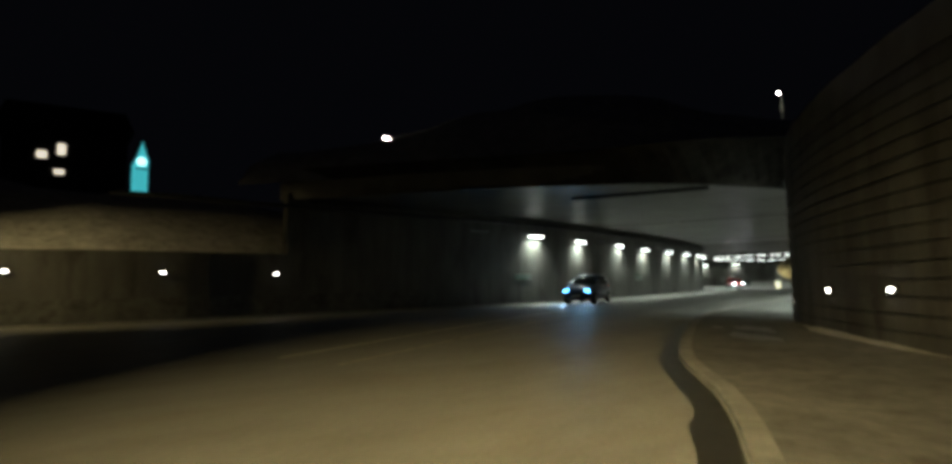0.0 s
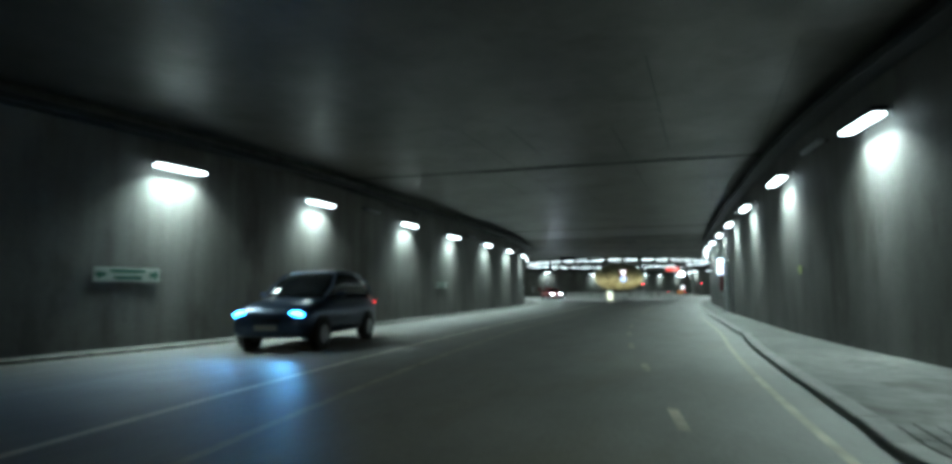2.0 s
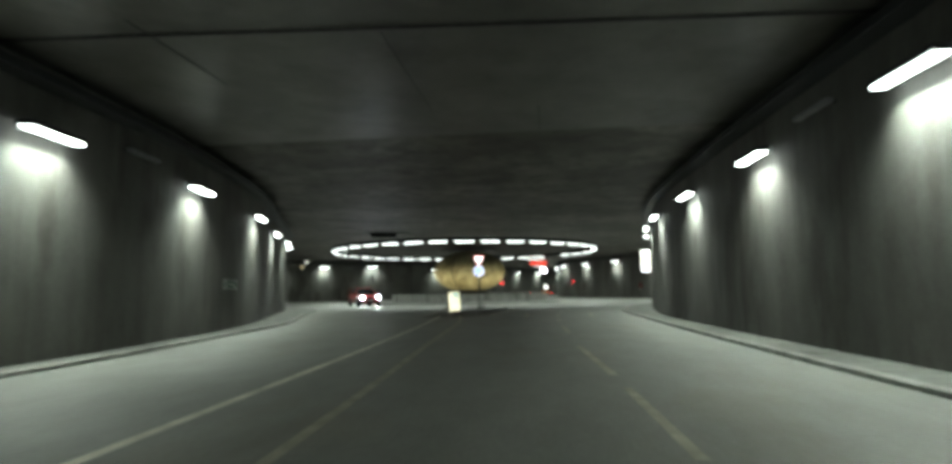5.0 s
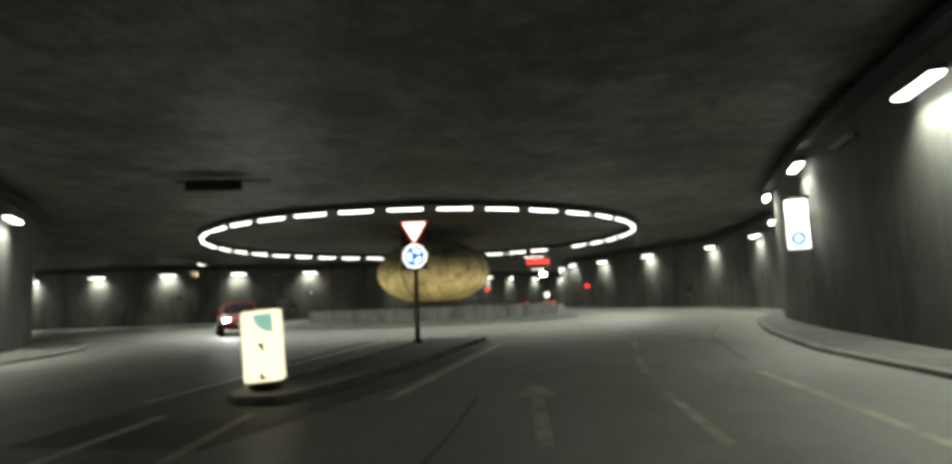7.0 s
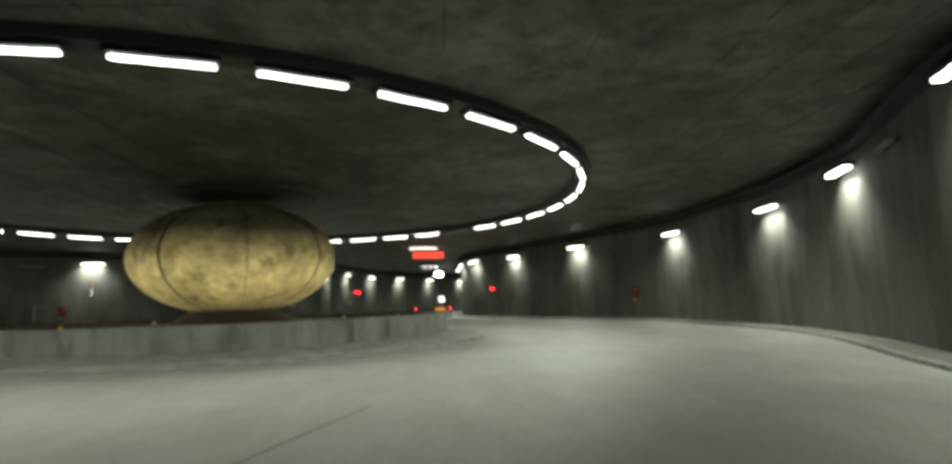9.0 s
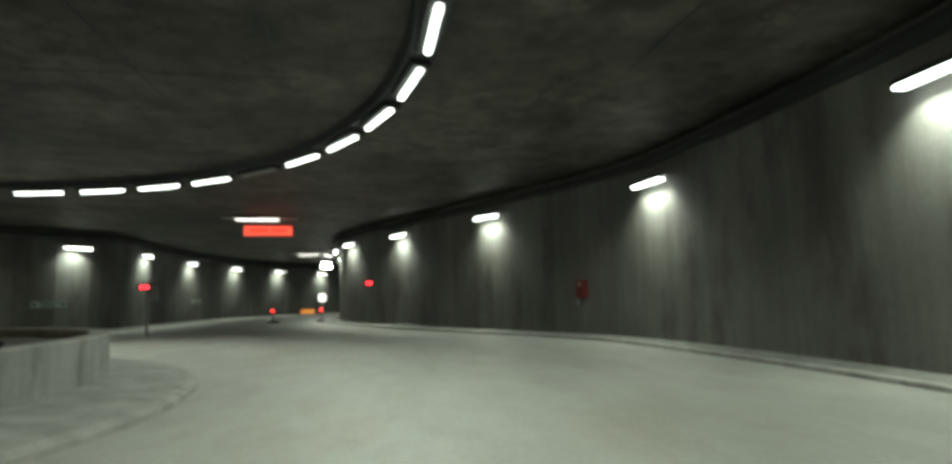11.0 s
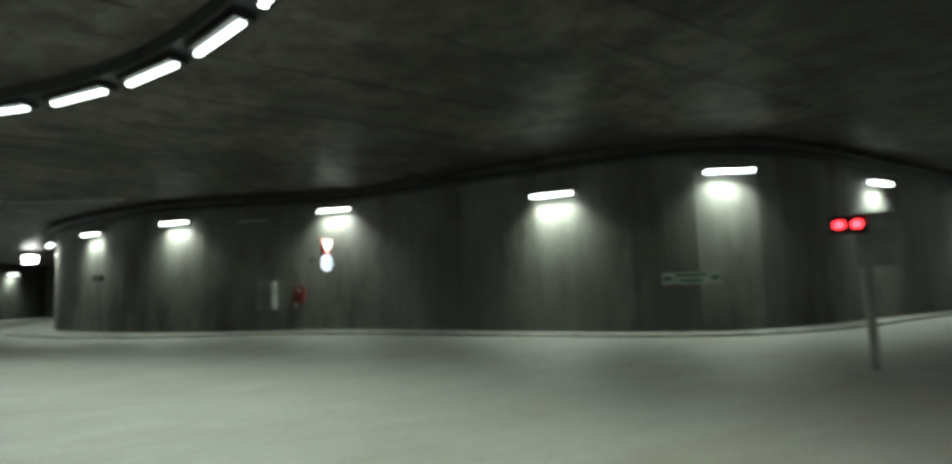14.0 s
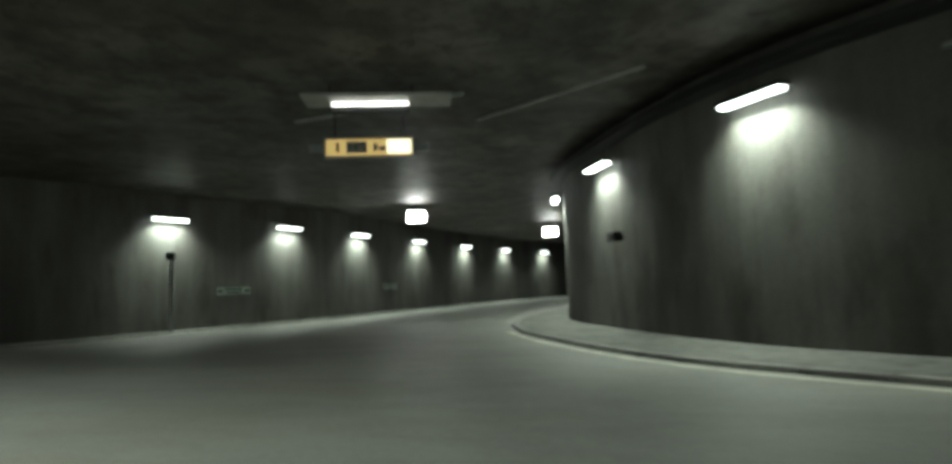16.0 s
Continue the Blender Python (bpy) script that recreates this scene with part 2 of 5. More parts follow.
# ---- road and ground ----
bm = bmesh.new()
for x, y in ((-900, -900), (900, -900), (900, 900), (-900, 900)):
    bm.verts.new((x, y, -0.04))
bm.faces.new(bm.verts)
tagged(part("ground", bm, EARTH), "dark frozen ground round the tunnel", "ground", kind="structure")
bm = bmesh.new()
for x, y in ((-86, -110), (60, -110), (60, 122), (-86, 122)):
    bm.verts.new((x, y, 0))
bm.faces.new(bm.verts)
tagged(part("road", bm, ASPHALT), "grey worn asphalt road with dust and tyre tracks", "road", kind="structure")

# ---- walls: east lies on the right of its line, the others on theirs ----
for name, line, side in (("wall_east", EAST, -1), ("wall_west", WEST, 1), ("wall_north", NORTH, -1)):
    bm = bmesh.new()
    start = next(i for i, p in enumerate(line) if p.y > -53.5) if name == "wall_west" else 0
    inside, outer = line[start:], line[: start + 1]
    band(bm, inside, offset(inside, side * 0.5), -0.02, CEIL + 0.3)
    if name == "wall_west":
        band(bm, outer, offset(outer, side * 0.5), -0.02, 2.75)
    tagged(part(name, bm, CONCRETE, smooth=False), "dark grey streaked concrete tunnel wall", "wall", kind="structure")

MOUTH = [(-7.3, -52.7), (-1.5, -50.2), (3.4, -47.8), (7.4, -45.0), (9.7, -42.1), (11.2, -39.6), (12.7, -36.6)]
SPLIT = -1.0
for name, finish, label, outline in (
        ("ceiling_tunnel", SMOOTH_CEILING, "dark smooth concrete ceiling of the approach tunnel", [*MOUTH, (40, -30), (40, SPLIT), (-90, SPLIT), (-90, -20), (-30, -20), (-7.6, -44.0)]),
        ("ceiling_hall", CEILING, "dark stained rough concrete ceiling over the roundabout", [(40, SPLIT), (40, 122), (-90, 122), (-90, SPLIT)])):
    bm = bmesh.new()
    lower = [bm.verts.new((x, y, CEIL)) for x, y in outline]
    upper = [bm.verts.new((x, y, CEIL + 0.8)) for x, y in outline]
    bm.faces.new(lower)
    bm.faces.new(upper)
    for i in range(len(outline)):
        j = (i + 1) % len(outline)
        bm.faces.new((lower[i], lower[j], upper[j], upper[i]))
    tagged(part(name, bm, finish), label, "ceiling", kind="structure")

# ---- pavements along the walls ----
PAVED = {}
def pavement(name, line, side, widths):
    """widths: rows of (a place beside the line, width there)."""
    arcs, run = [], 0.0
    for i, p in enumerate(line):
        run += (p - line[i - 1]).length if i else 0.0
        arcs.append(run)
    keys = sorted((arcs[min(range(len(line)), key=lambda k: (line[k] - Vector(q)).length)], w) for q, w in widths)
    inner = []
    for p, n, s in zip(line, normals(line), arcs):
        w = float(np.interp(s, [a for a, _ in keys], [c for _, c in keys]))
        inner.append(p + n * side * w)
    bm = bmesh.new()
    band(bm, line, [p - n * side * 0.22 for p, n in zip(inner, normals(line))], -0.01, 0.065)
    paved = part(name, bm, PAVING)
    PAVED[name] = paved
    tagged(paved, "pale dusty pavement along the tunnel wall", "pavement", kind="structure")
    return inner


KERB_EAST = pavement("pavement_east", EAST, 1, [((25, -72), 6.6), ((20.5, -62), 4.9), ((17.1, -56.7), 4.0), ((15.8, -54.5), 3.52), ((14.4, -51.7), 3.08), ((13.1, -48), 2.86), ((12.6, -44.5), 3.12), ((12.1, -41.1), 3.05), ((10.85, -35.3), 2.08), ((10.05, -29.8), 1.36), ((9.6, -23.6), 1.25),
                                                ((9.25, -18.8), 1.2), ((8.95, -13), 1.12), ((8.65, -8), 1.05), ((8.4, -2.7), 0.95), ((8.25, 3.2), 0.88), ((8.3, 9), 0.9), ((9.2, 17), 1.7), ((10.3, 23.4), 1.4), ((12, 30), 0.9), ((14.5, 36), 0.9), ((15.7, 42), 1.0), ((13.8, 54), 1.2), ((9.2, 64.2), 1.5), ((5.4, 72), 0.9), ((7, 100), 0.9)])
KERB_WEST = pavement("pavement_west", WEST, -1, [((-14, -78), 0.9), ((-5.9, -48), 0.8), ((-3.9, -31), 0.75), ((-5, -12), 0.7), ((-6.1, -1), 0.7), ((-7.6, 5.4), 1.3), ((-10.1, 12), 1.6), ((-14.6, 23.2), 2.2), ((-22, 33.6), 1.4), ((-44, 47.3), 0.9)])
KERB_NORTH = pavement("pavement_north", NORTH, 1, [((0, 110), 0.9), ((-6.3, 75), 0.9), ((-11.9, 65.9), 1.3), ((-20.2, 62.3), 1.9), ((-25, 57.6), 2.3), ((-30.1, 55), 2.4), ((-35, 53.6), 1.9), ((-50, 55.7), 1.0)])

# ---- wall lamps ----
def wall_lamp():
    """Origin on the wall; x along it, y out of it."""
    e = empty("wall_lamp")
    bm = bmesh.new()
    box(bm, (1.36, 0.27, 0.11), (0, 0.27, 0.03), None, 0.03)
    part("housing", bm, DARK, e)
    bm = bmesh.new()
    box(bm, (1.3, 0.23, 0.06), (0, 0.275, -0.045), None, 0.025)
    part("diffuser", bm, TUBE, e, "bright white diffuser")
    for x in (-0.5, 0.5):
        bm = bmesh.new()
        box(bm, (0.05, 0.3, 0.04), (x, 0.14, 0.07))
        box(bm, (0.06, 0.02, 0.2), (x, 0.01, 0.03))
        part("bracket", bm, STEEL, e)
    return e


LAMPS = {
    "east": (EAST, 1, [(11.84, -41.1, 4.15), (10.5, -35.3, 4.13), (9.73, -29.8, 4.1), (9.29, -23.8, 4.15), (8.94, -18.7, 4.09), (8.63, -13, 4.1), (8.25, -7.9, 4.07), (8.06, -2.5, 4.09),
                       (7.91, 3.3, 4.14), (7.93, 9.3, 4.16), (8.7, 15.5, 4.3), (9.91, 23.1, 4.58), (11.35, 29.4, 4.68), (14.4, 36, 4.45), (15.0, 41.7, 4.3), (14.8, 50, 4.35),
                       (11.6, 57.5, 4.45), (8.6, 64.3, 4.45), (6.1, 69.6, 4.5), (4.7, 73, 4.4), (5.0, 80, 4.4), (5.6, 88, 4.4), (8.2, 95, 4.4), (12.4, 103, 4.4)]),
    "west": (WEST, -1, [(-3.9, -36.6, 4.25), (-3.5, -31.2, 4.13), (-4.2, -24.2, 4.15), (-4.2, -18.8, 4.05), (-4.6, -12.4, 4.07), (-4.9, -6.9, 4.05), (-5.7, -1.1, 4.05), (-7.2, 5.3, 4.08), (-9.8, 12.1, 4.14),
                        (-11.9, 18.5, 4.25), (-13.8, 22.8, 4.3), (-33.5, 39, 4.3), (-38.6, 41.1, 4.3), (-43.8, 42.4, 4.3), (-50, 43.9, 4.3), (-57, 45.4, 4.3), (-63.5, 47.4, 4.3), (-70, 50, 4.3)]),
    "north": (NORTH, 1, [(-7.7, 68.6, 4.38), (-11.6, 65.6, 4.15), (-19.9, 62.15, 4.58), (-24.7, 57.3, 4.45), (-29.9, 54.7, 4.4), (-35.5, 53.4, 4.35), (-42, 53.8, 4.3), (-50, 55, 4.3),
                          (-6.7, 75.6, 4.45), (-6.2, 83.6, 4.45), (-4.6, 90.6, 4.4), (-1.8, 96.6, 4.36), (1.8, 102.4, 4.36), (6.2, 108, 4.36), (11, 113, 4.36), (-57, 57.4, 4.3)]),
}
first = wall_lamp()
tagged(first, "lit white tunnel lamp on a bracket on the wall", "wall lamp", "lamps along the tunnel walls")
used = False
for line, side, spots in LAMPS.values():
    for x, y, z in spots:
        q, w, n = nearest(line, Vector((x, y)))
        n = n * side
        x_axis = Vector((n.y, -n.x, 0))
        m = Matrix(((x_axis.x, n.x, 0, q.x), (x_axis.y, n.y, 0, q.y), (0, 0, 1, z), (0, 0, 0, 1)))
        beam = bpy.data.lights.new("lamp_beam", "AREA")
        beam.shape, beam.size, beam.size_y, beam.spread = "RECTANGLE", 1.2, 0.18, radians(127)
        beam.energy, beam.color = WALL_BEAM, (0.87, 1.0, 0.86)
        new("lamp_beam", beam).matrix_basis = m @ Matrix.Translation((0, 0.26, -0.1)) @ Matrix.Rotation(radians(5), 4, "X")
        if used:
            copy_thing(first, m)
        else:
            first.matrix_basis = m
            used = True

# ---- ring of lamps ----
RING_C, RING_R, RING_Z, RING_SQUEEZE = Vector((-4.5, 42.55)), 13.3, 4.97, 0.958
def ring_lamp(mat):
    e = empty("ring_lamp")
    bm = bmesh.new()
    box(bm, (0.34, 1.6, 0.1), (0, 0, 0.08), None, 0.02)
    part("housing", bm, DARK, e)
    bm = bmesh.new()
    box(bm, (0.11, 1.46, 0.06), (0, 0, 0.0), None, 0.025)
    part("diffuser", bm, mat, e)
    return e


lit, dead = ring_lamp(RING_TUBE), ring_lamp(RING_DEAD)
tagged(lit, "lit white tube lamp in the ceiling ring", "ceiling lamp", "ring of ceiling lamps")
tagged(dead, "unlit tube lamp in the ceiling ring", "ceiling lamp", "ring of ceiling lamps")
for k in range(39):
    a = 0.82 - k * 2 * math.pi / 39
    m = Matrix.Translation((RING_C.x + RING_R * RING_SQUEEZE * math.cos(a), RING_C.y + RING_R * math.sin(a), RING_Z)) @ Matrix.Rotation(a, 4, "Z")
    if k == 0:
        dead.matrix_basis = m
    elif k == 1:
        lit.matrix_basis = m
    else:
        copy_thing(lit, m)
    if k:
        beam = bpy.data.lights.new("ring_beam", "SPOT")
        beam.energy, beam.color, beam.spot_size, beam.spot_blend, beam.shadow_soft_size = RING_BEAM, (0.88, 1.0, 0.88), radians(152), 1.0, 0.0
        new("ring_beam", beam).matrix_basis = m @ Matrix.Translation((0, 0, -0.045))

# ---- central island ----
def ring_band(bm, profile, n=96, a0=0.0, a1=2 * math.pi):
    """Sweeps a closed profile of (radius, z) round the island's middle."""
    full = a1 - a0 > 6.28
    rows = []
    for i in range(n + (0 if full else 1)):
        a = a0 + (a1 - a0) * i / n
        rows.append([bm.verts.new((r * math.cos(a), r * math.sin(a), z)) for r, z in profile])
    m = len(profile)
    for i in range(n):
        r, s = rows[i], rows[(i + 1) % len(rows)]
        for k in range(m):
            bm.faces.new((r[k], s[k], s[(k + 1) % m], r[(k + 1) % m]))
    if not full:
        bm.faces.new(rows[0])
        bm.faces.new(rows[-1][::-1])


ISL_R = 7.7
HUB = Matrix.Translation((CENTRE.x, CENTRE.y, 0))
bm = bmesh.new()
ring_band(bm, [(ISL_R - 0.5, -0.01), (ISL_R + 1.35, -0.01), (ISL_R + 1.33, 0.07), (ISL_R + 1.2, 0.12), (ISL_R - 0.5, 0.30)])
apron = part("island_apron", bm, KERB)
apron.matrix_basis = HUB
tagged(apron, "pale sloping granite apron round the island", "kerb", kind="structure")
bm = bmesh.new()
ring_band(bm, [(0.02, 0.1), (ISL_R - 0.2, 0.1), (ISL_R - 0.2, 0.7), (0.02, 0.78)])
bed = part("island_bed", bm, EARTH)
bed.matrix_basis = HUB
tagged(bed, "dark earth bed inside the island wall", "ground", kind="structure")
isl = empty("island_wall", HUB)
tagged(isl, "low round wall of grey concrete panels round the island", "low wall")
bm = bmesh.new()
ring_band(bm, [(ISL_R - 0.06, 0.12), (ISL_R - 0.06, 0.83), (ISL_R - 0.24, 0.83), (ISL_R - 0.24, 0.12)])
part("core", bm, DARK, isl)
for k in range(12):
    bm = bmesh.new()
    a0 = 2 * math.pi * k / 12 + 0.0015 + 0.2
    ring_band(bm, [(ISL_R, 0.16), (ISL_R, 0.86), (ISL_R - 0.03, 0.89), (ISL_R - 0.28, 0.89), (ISL_R - 0.3, 0.86), (ISL_R - 0.3, 0.16)], 12, a0, 2 * math.pi * (k + 1) / 12 - 0.0015 + 0.2)
    part("panel", bm, ISLAND, isl)

# ---- egg ----
egg = empty("egg_sculpture", Matrix.Translation((-4.2, 43.3, 0)))
tagged(egg, "large yellowish stone egg of eight segments on the island", "sculpture")


def egg_shape(a, v, grow=1.0):
    """Angle round, and height from -1 to 1."""
    r = 3.56 * math.cos(v) ** 0.98 * grow
    z = 3.06 + (2.05 if v > 0 else 2.0) * math.sin(v) * grow
    return Vector((r * math.cos(a), r * math.sin(a), z))


bm = bmesh.new()
n, mrows = 48, 24
rows = [[bm.verts.new(egg_shape(2 * math.pi * i / n, -1.45 + 2.9 * j / mrows, 0.975)) for j in range(mrows + 1)] for i in range(n)]
for i in range(n):
    for j in range(mrows):
        bm.faces.new((rows[i][j], rows[(i + 1) % n][j], rows[(i + 1) % n][j + 1], rows[i][j + 1]))
part("core", bm, BLACK, egg, "dark joints", True)
for k in range(8):
    bm = bmesh.new()
    wide, fine = 0.016, 0.0035
    a0, a1 = 2 * math.pi * (k + 0.533) / 8 + (wide if k % 2 else fine), 2 * math.pi * (k + 1.533) / 8 - (fine if k % 2 else wide)
    rows = []
    for i in range(11):
        a = a0 + (a1 - a0) * i / 10
        edge = 0.992 if i in (0, 10) else 1.0
        rows.append([bm.verts.new(egg_shape(a, -1.42 + 2.84 * j / 26, edge)) for j in range(27)])
    for r, s in zip(rows, rows[1:]):
        for j in range(26):
            bm.faces.new((r[j], s[j], s[j + 1], r[j + 1]))
    part("segment", bm, EGG, egg, smooth=True)
bm = bmesh.new()
cyl(bm, 2.1, 1.75, 0.3, (0, 0, 0.92), 48)
cyl(bm, 1.6, 1.5, 0.2, (0, 0, 1.12), 40)
part("plinth", bm, BLACK, egg, "black plinth")

# warm floodlights that stand in the bed and light the egg
flood = None
for k in range(9):
    a = 2 * math.pi * (k + 0.5) / 9
    m = Matrix.Translation((CENTRE.x + 6.2 * math.cos(a), CENTRE.y + 6.2 * math.sin(a), 0.68)) @ Matrix.Rotation(a + math.pi, 4, "Z")
    if flood is None:
        flood = empty("floodlight", m)
        tagged(flood, "small black floodlight in the island bed", "floodlight", "floodlights round the egg")
        bm = bmesh.new()
        box(bm, (0.16, 0.2, 0.14), (0, 0, 0.08), None, 0.015)
        part("body", bm, BLACK, flood)
        bm = bmesh.new()
        box(bm, (0.012, 0.17, 0.11), (0.088, 0, 0.09))
        part("lens", bm, glow("flood_lens", (1.0, 0.8, 0.42), 0.12), flood, "warm lit lens")
    else:
        copy_thing(flood, m)
    lamp = bpy.data.lights.new("egg_spot", "SPOT")
    lamp.energy, lamp.color, lamp.spot_size, lamp.spot_blend, lamp.shadow_soft_size = 360, (1.0, 0.89, 0.54), radians(70), 1.0, 0.0
    ob = new("egg_spot", lamp)
    d = Vector((math.cos(a), math.sin(a)))
    ob.matrix_basis = look((CENTRE.x + 6.05 * d.x, CENTRE.y + 6.05 * d.y, 0.88), (CENTRE.x + 2.0 * d.x, CENTRE.y + 2.0 * d.y, 2.55))

# dark round recess of the ceiling over the egg
bm = bmesh.new()
ring_band(bm, [(2.75, CEIL - 0.004), (2.75, CEIL - 0.05), (2.9, CEIL - 0.03), (2.95, CEIL - 0.004)], 64)
cyl(bm, 2.75, 2.75, 0.05, (0, 0, CEIL - 0.03), 64)
hood = part("ceiling_hood", bm, BLACK)
hood.matrix_basis = HUB
tagged(hood, "black round hood under the ceiling above the egg", "hood")

# channel that carries the ring of lamps
ch = empty("lamp_channel")
for k in range(13):
    bm = bmesh.new()
    ring_band(bm, [(RING_R - 0.3, CEIL - 0.01), (RING_R - 0.26, RING_Z + 0.14), (RING_R + 0.26, RING_Z + 0.14), (RING_R + 0.3, CEIL - 0.01)], 10, 2 * math.pi * k / 13 + 0.001, 2 * math.pi * (k + 1) / 13 - 0.001)
    part("segment", bm, DARK, ch)
ch.matrix_basis = Matrix.Translation((RING_C.x, RING_C.y, 0)) @ Matrix.Diagonal((RING_SQUEEZE, 1, 1, 1))
tagged(ch, "dark round steel channel that carries the lamp ring", "lamp channel")

# ---- kerbs ----
def kerbstones(name, line, side, near):
    e = empty(name)
    tagged(e, "pale worn granite kerb along the pavement", "kerb", kind="structure")
    total = sum((q - p).length for p, q in zip(line, line[1:]))
    bm = bmesh.new()
    box(bm, (0.985, 0.22, 0.16), (0, 0, -0.003), None, 0.028)
    stone = part("kerbstone", bm, KERB, e)
    mesh, s, k = stone.data, 0.5, 0
    while s < total:
        p, w, n = at_arc(line, s)
        c = p - n * side * 0.11
        if any(lo[0] < c.x < hi[0] and lo[1] < c.y < hi[1] for lo, hi in near):
            ob = stone if k == 0 else new("kerbstone", mesh)
            ob.parent = e
            ob.matrix_basis = Matrix.Translation((c.x, c.y, 0)) @ Matrix.Rotation(math.atan2(w.y, w.x) + random.uniform(-0.008, 0.008), 4, "Z")
            k += 1
        s += 1.0


# ---- small helpers for things on walls ----
def on_wall(line, side, x, y, z, out=0.0):
    """A pose on the wall next to (x, y): x along the wall, y out of it."""
    q, w, n = nearest(line, Vector((x, y)))
    n = n * side
    return Matrix(((n.y, n.x, 0, q.x + n.x * out), (-n.x, n.y, 0, q.y + n.y * out), (0, 0, 1, z), (0, 0, 0, 1)))


def prism(bm, outline, y0, y1):
    """A flat shape of (x, z) points, from depth y0 to y1."""
    a = [bm.verts.new((x, y0, z)) for x, z in outline]
    c = [bm.verts.new((x, y1, z)) for x, z in outline]
    bm.faces.new(a)
    bm.faces.new(c[::-1])
    for i in range(len(a)):
        j = (i + 1) % len(a)
        bm.faces.new((a[i], c[i], c[j], a[j]))


def circle(r, n=32, cx=0.0, cz=0.0):
    return [(cx + r * math.cos(2 * math.pi * i / n), cz + r * math.sin(2 * math.pi * i / n)) for i in range(n)]


def flat(name, outline, y0, y1, mat, parent, label=""):
    bm = bmesh.new()
    prism(bm, outline, y0, y1)
    return part(name, bm, mat, parent, label)


def rect(w, h, cx=0.0, cz=0.0):
    return [(cx - w / 2, cz - h / 2), (cx + w / 2, cz - h / 2), (cx + w / 2, cz + h / 2), (cx - w / 2, cz + h / 2)]


WHITE_SIGN = glow("lit_white_sign", (1.0, 1.0, 0.95), 2.6)
BLUE_SIGN = glow("lit_blue_sign", (0.02, 0.22, 0.75), 1.1)
RED_SIGN = glow("lit_red_border", (0.9, 0.12, 0.10), 1.0)
RED_PANEL = glow("lit_red_panel", (1.0, 0.09, 0.05), 1.5)
RED_BAR = glow("lit_red_bar", (0.85, 0.05, 0.03), 0.9)
RED_LAMP = glow("red_signal", (1.0, 0.02, 0.03), 14.0)
YELLOW_SIGN = glow("lit_yellow_sign", (0.85, 0.60, 0.22), 0.5)
PALE = material("pale_paint", (0.36, 0.37, 0.35), 0.5, noise_scale=3, vary=0.2, bump=0.03)
MID_GREY = material("grey_cabinet_paint", (0.20, 0.205, 0.195), 0.55, noise_scale=3, vary=0.3, bump=0.05)
RED_PAINT = material("red_paint", (0.14, 0.016, 0.014), 0.45, noise_scale=5, vary=0.3, bump=0.03)
GREEN_SIGN = plain("dark_green_film", (0.015, 0.10, 0.06), 0.5)
SIGN_FACE = material("pale_sign_face", (0.40, 0.43, 0.39), 0.5, noise_scale=4, vary=0.3, bump=0.0)
DOOR_PAINT = material("pale_green_door", (0.58, 0.63, 0.52), 0.45, noise_scale=2, vary=0.15, bump=0.03)
YELLOW_LIT = glow("lit_cream_sign", (1.0, 0.95, 0.66), 1.3)
TEAL_LIT = glow("lit_teal_film", (0.35, 0.72, 0.62), 0.7)


# ---- emergency route signs on the walls ----
def route_sign():
    e = empty("route_sign")
    flat("plate", rect(1.5, 0.32), 0.012, 0.03, SIGN_FACE, e)
    for s in (-1, 1):
        flat("arrow", [(s * 0.72, 0), (s * 0.62, 0.12), (s * 0.62, 0.05), (s * 0.5, 0.05), (s * 0.5, -0.05), (s * 0.62, -0.05), (s * 0.62, -0.12)], 0.03, 0.035, GREEN_SIGN, e, "dark green arrow")
    flat("bar", rect(0.8, 0.07, 0, 0.08), 0.03, 0.034, GREEN_SIGN, e)
    flat("bar", rect(0.62, 0.07, 0, -0.07), 0.03, 0.034, GREEN_SIGN, e)
    return e


sign = route_sign()
tagged(sign, "pale green and white emergency route sign on the wall", "wall sign", "emergency route signs")
spots = [(WEST, -1, -4.2, -37.6, 1.66), (WEST, -1, -4.6, -19.9, 1.55), (WEST, -1, -6.7, 2.1, 1.5), (NORTH, 1, -8.6, 67.9, 1.5), (NORTH, 1, -6.4, 85, 1.55), (WEST, -1, -36.2, 39.8, 1.5), (WEST, -1, -47, 42.8, 1.5)]
for k, (line, side, x, y, z) in enumerate(spots):
    m = on_wall(line, side, x, y, z)
    if k:
        copy_thing(sign, m)
    else:
        sign.matrix_basis = m

# ---- cable trays under the ceiling along the walls ----
for line, side, lo, hi in ((EAST, 1, -44, 100), (WEST, -1, -60, 30), (NORTH, 1, 40, 110)):
    sub = [p for p in line if lo < p.y < hi]
    if line is WEST:
        sub = [p for p in sub if p.x > -60]
    e = empty("cable_tray")
    tagged(e, "dark steel cable tray with cables under the ceiling", "cable tray", "cable trays along the walls")
    bm = bmesh.new()
    band(bm, offset(sub, side * 0.02), offset(sub, side * 0.42), 4.86, 4.90)
    band(bm, offset(sub, side * 0.40), offset(sub, side * 0.43), 4.90, 5.0)
    part("tray", bm, DARK, e)
    for d, r in ((0.12, 0.035), (0.22, 0.03), (0.31, 0.04)):
        bm = bmesh.new()
        band(bm, offset(sub, side * (d - r)), offset(sub, side * (d + r)), 4.90, 4.90 + 2 * r)
        part("cable", bm, BLACK, e)

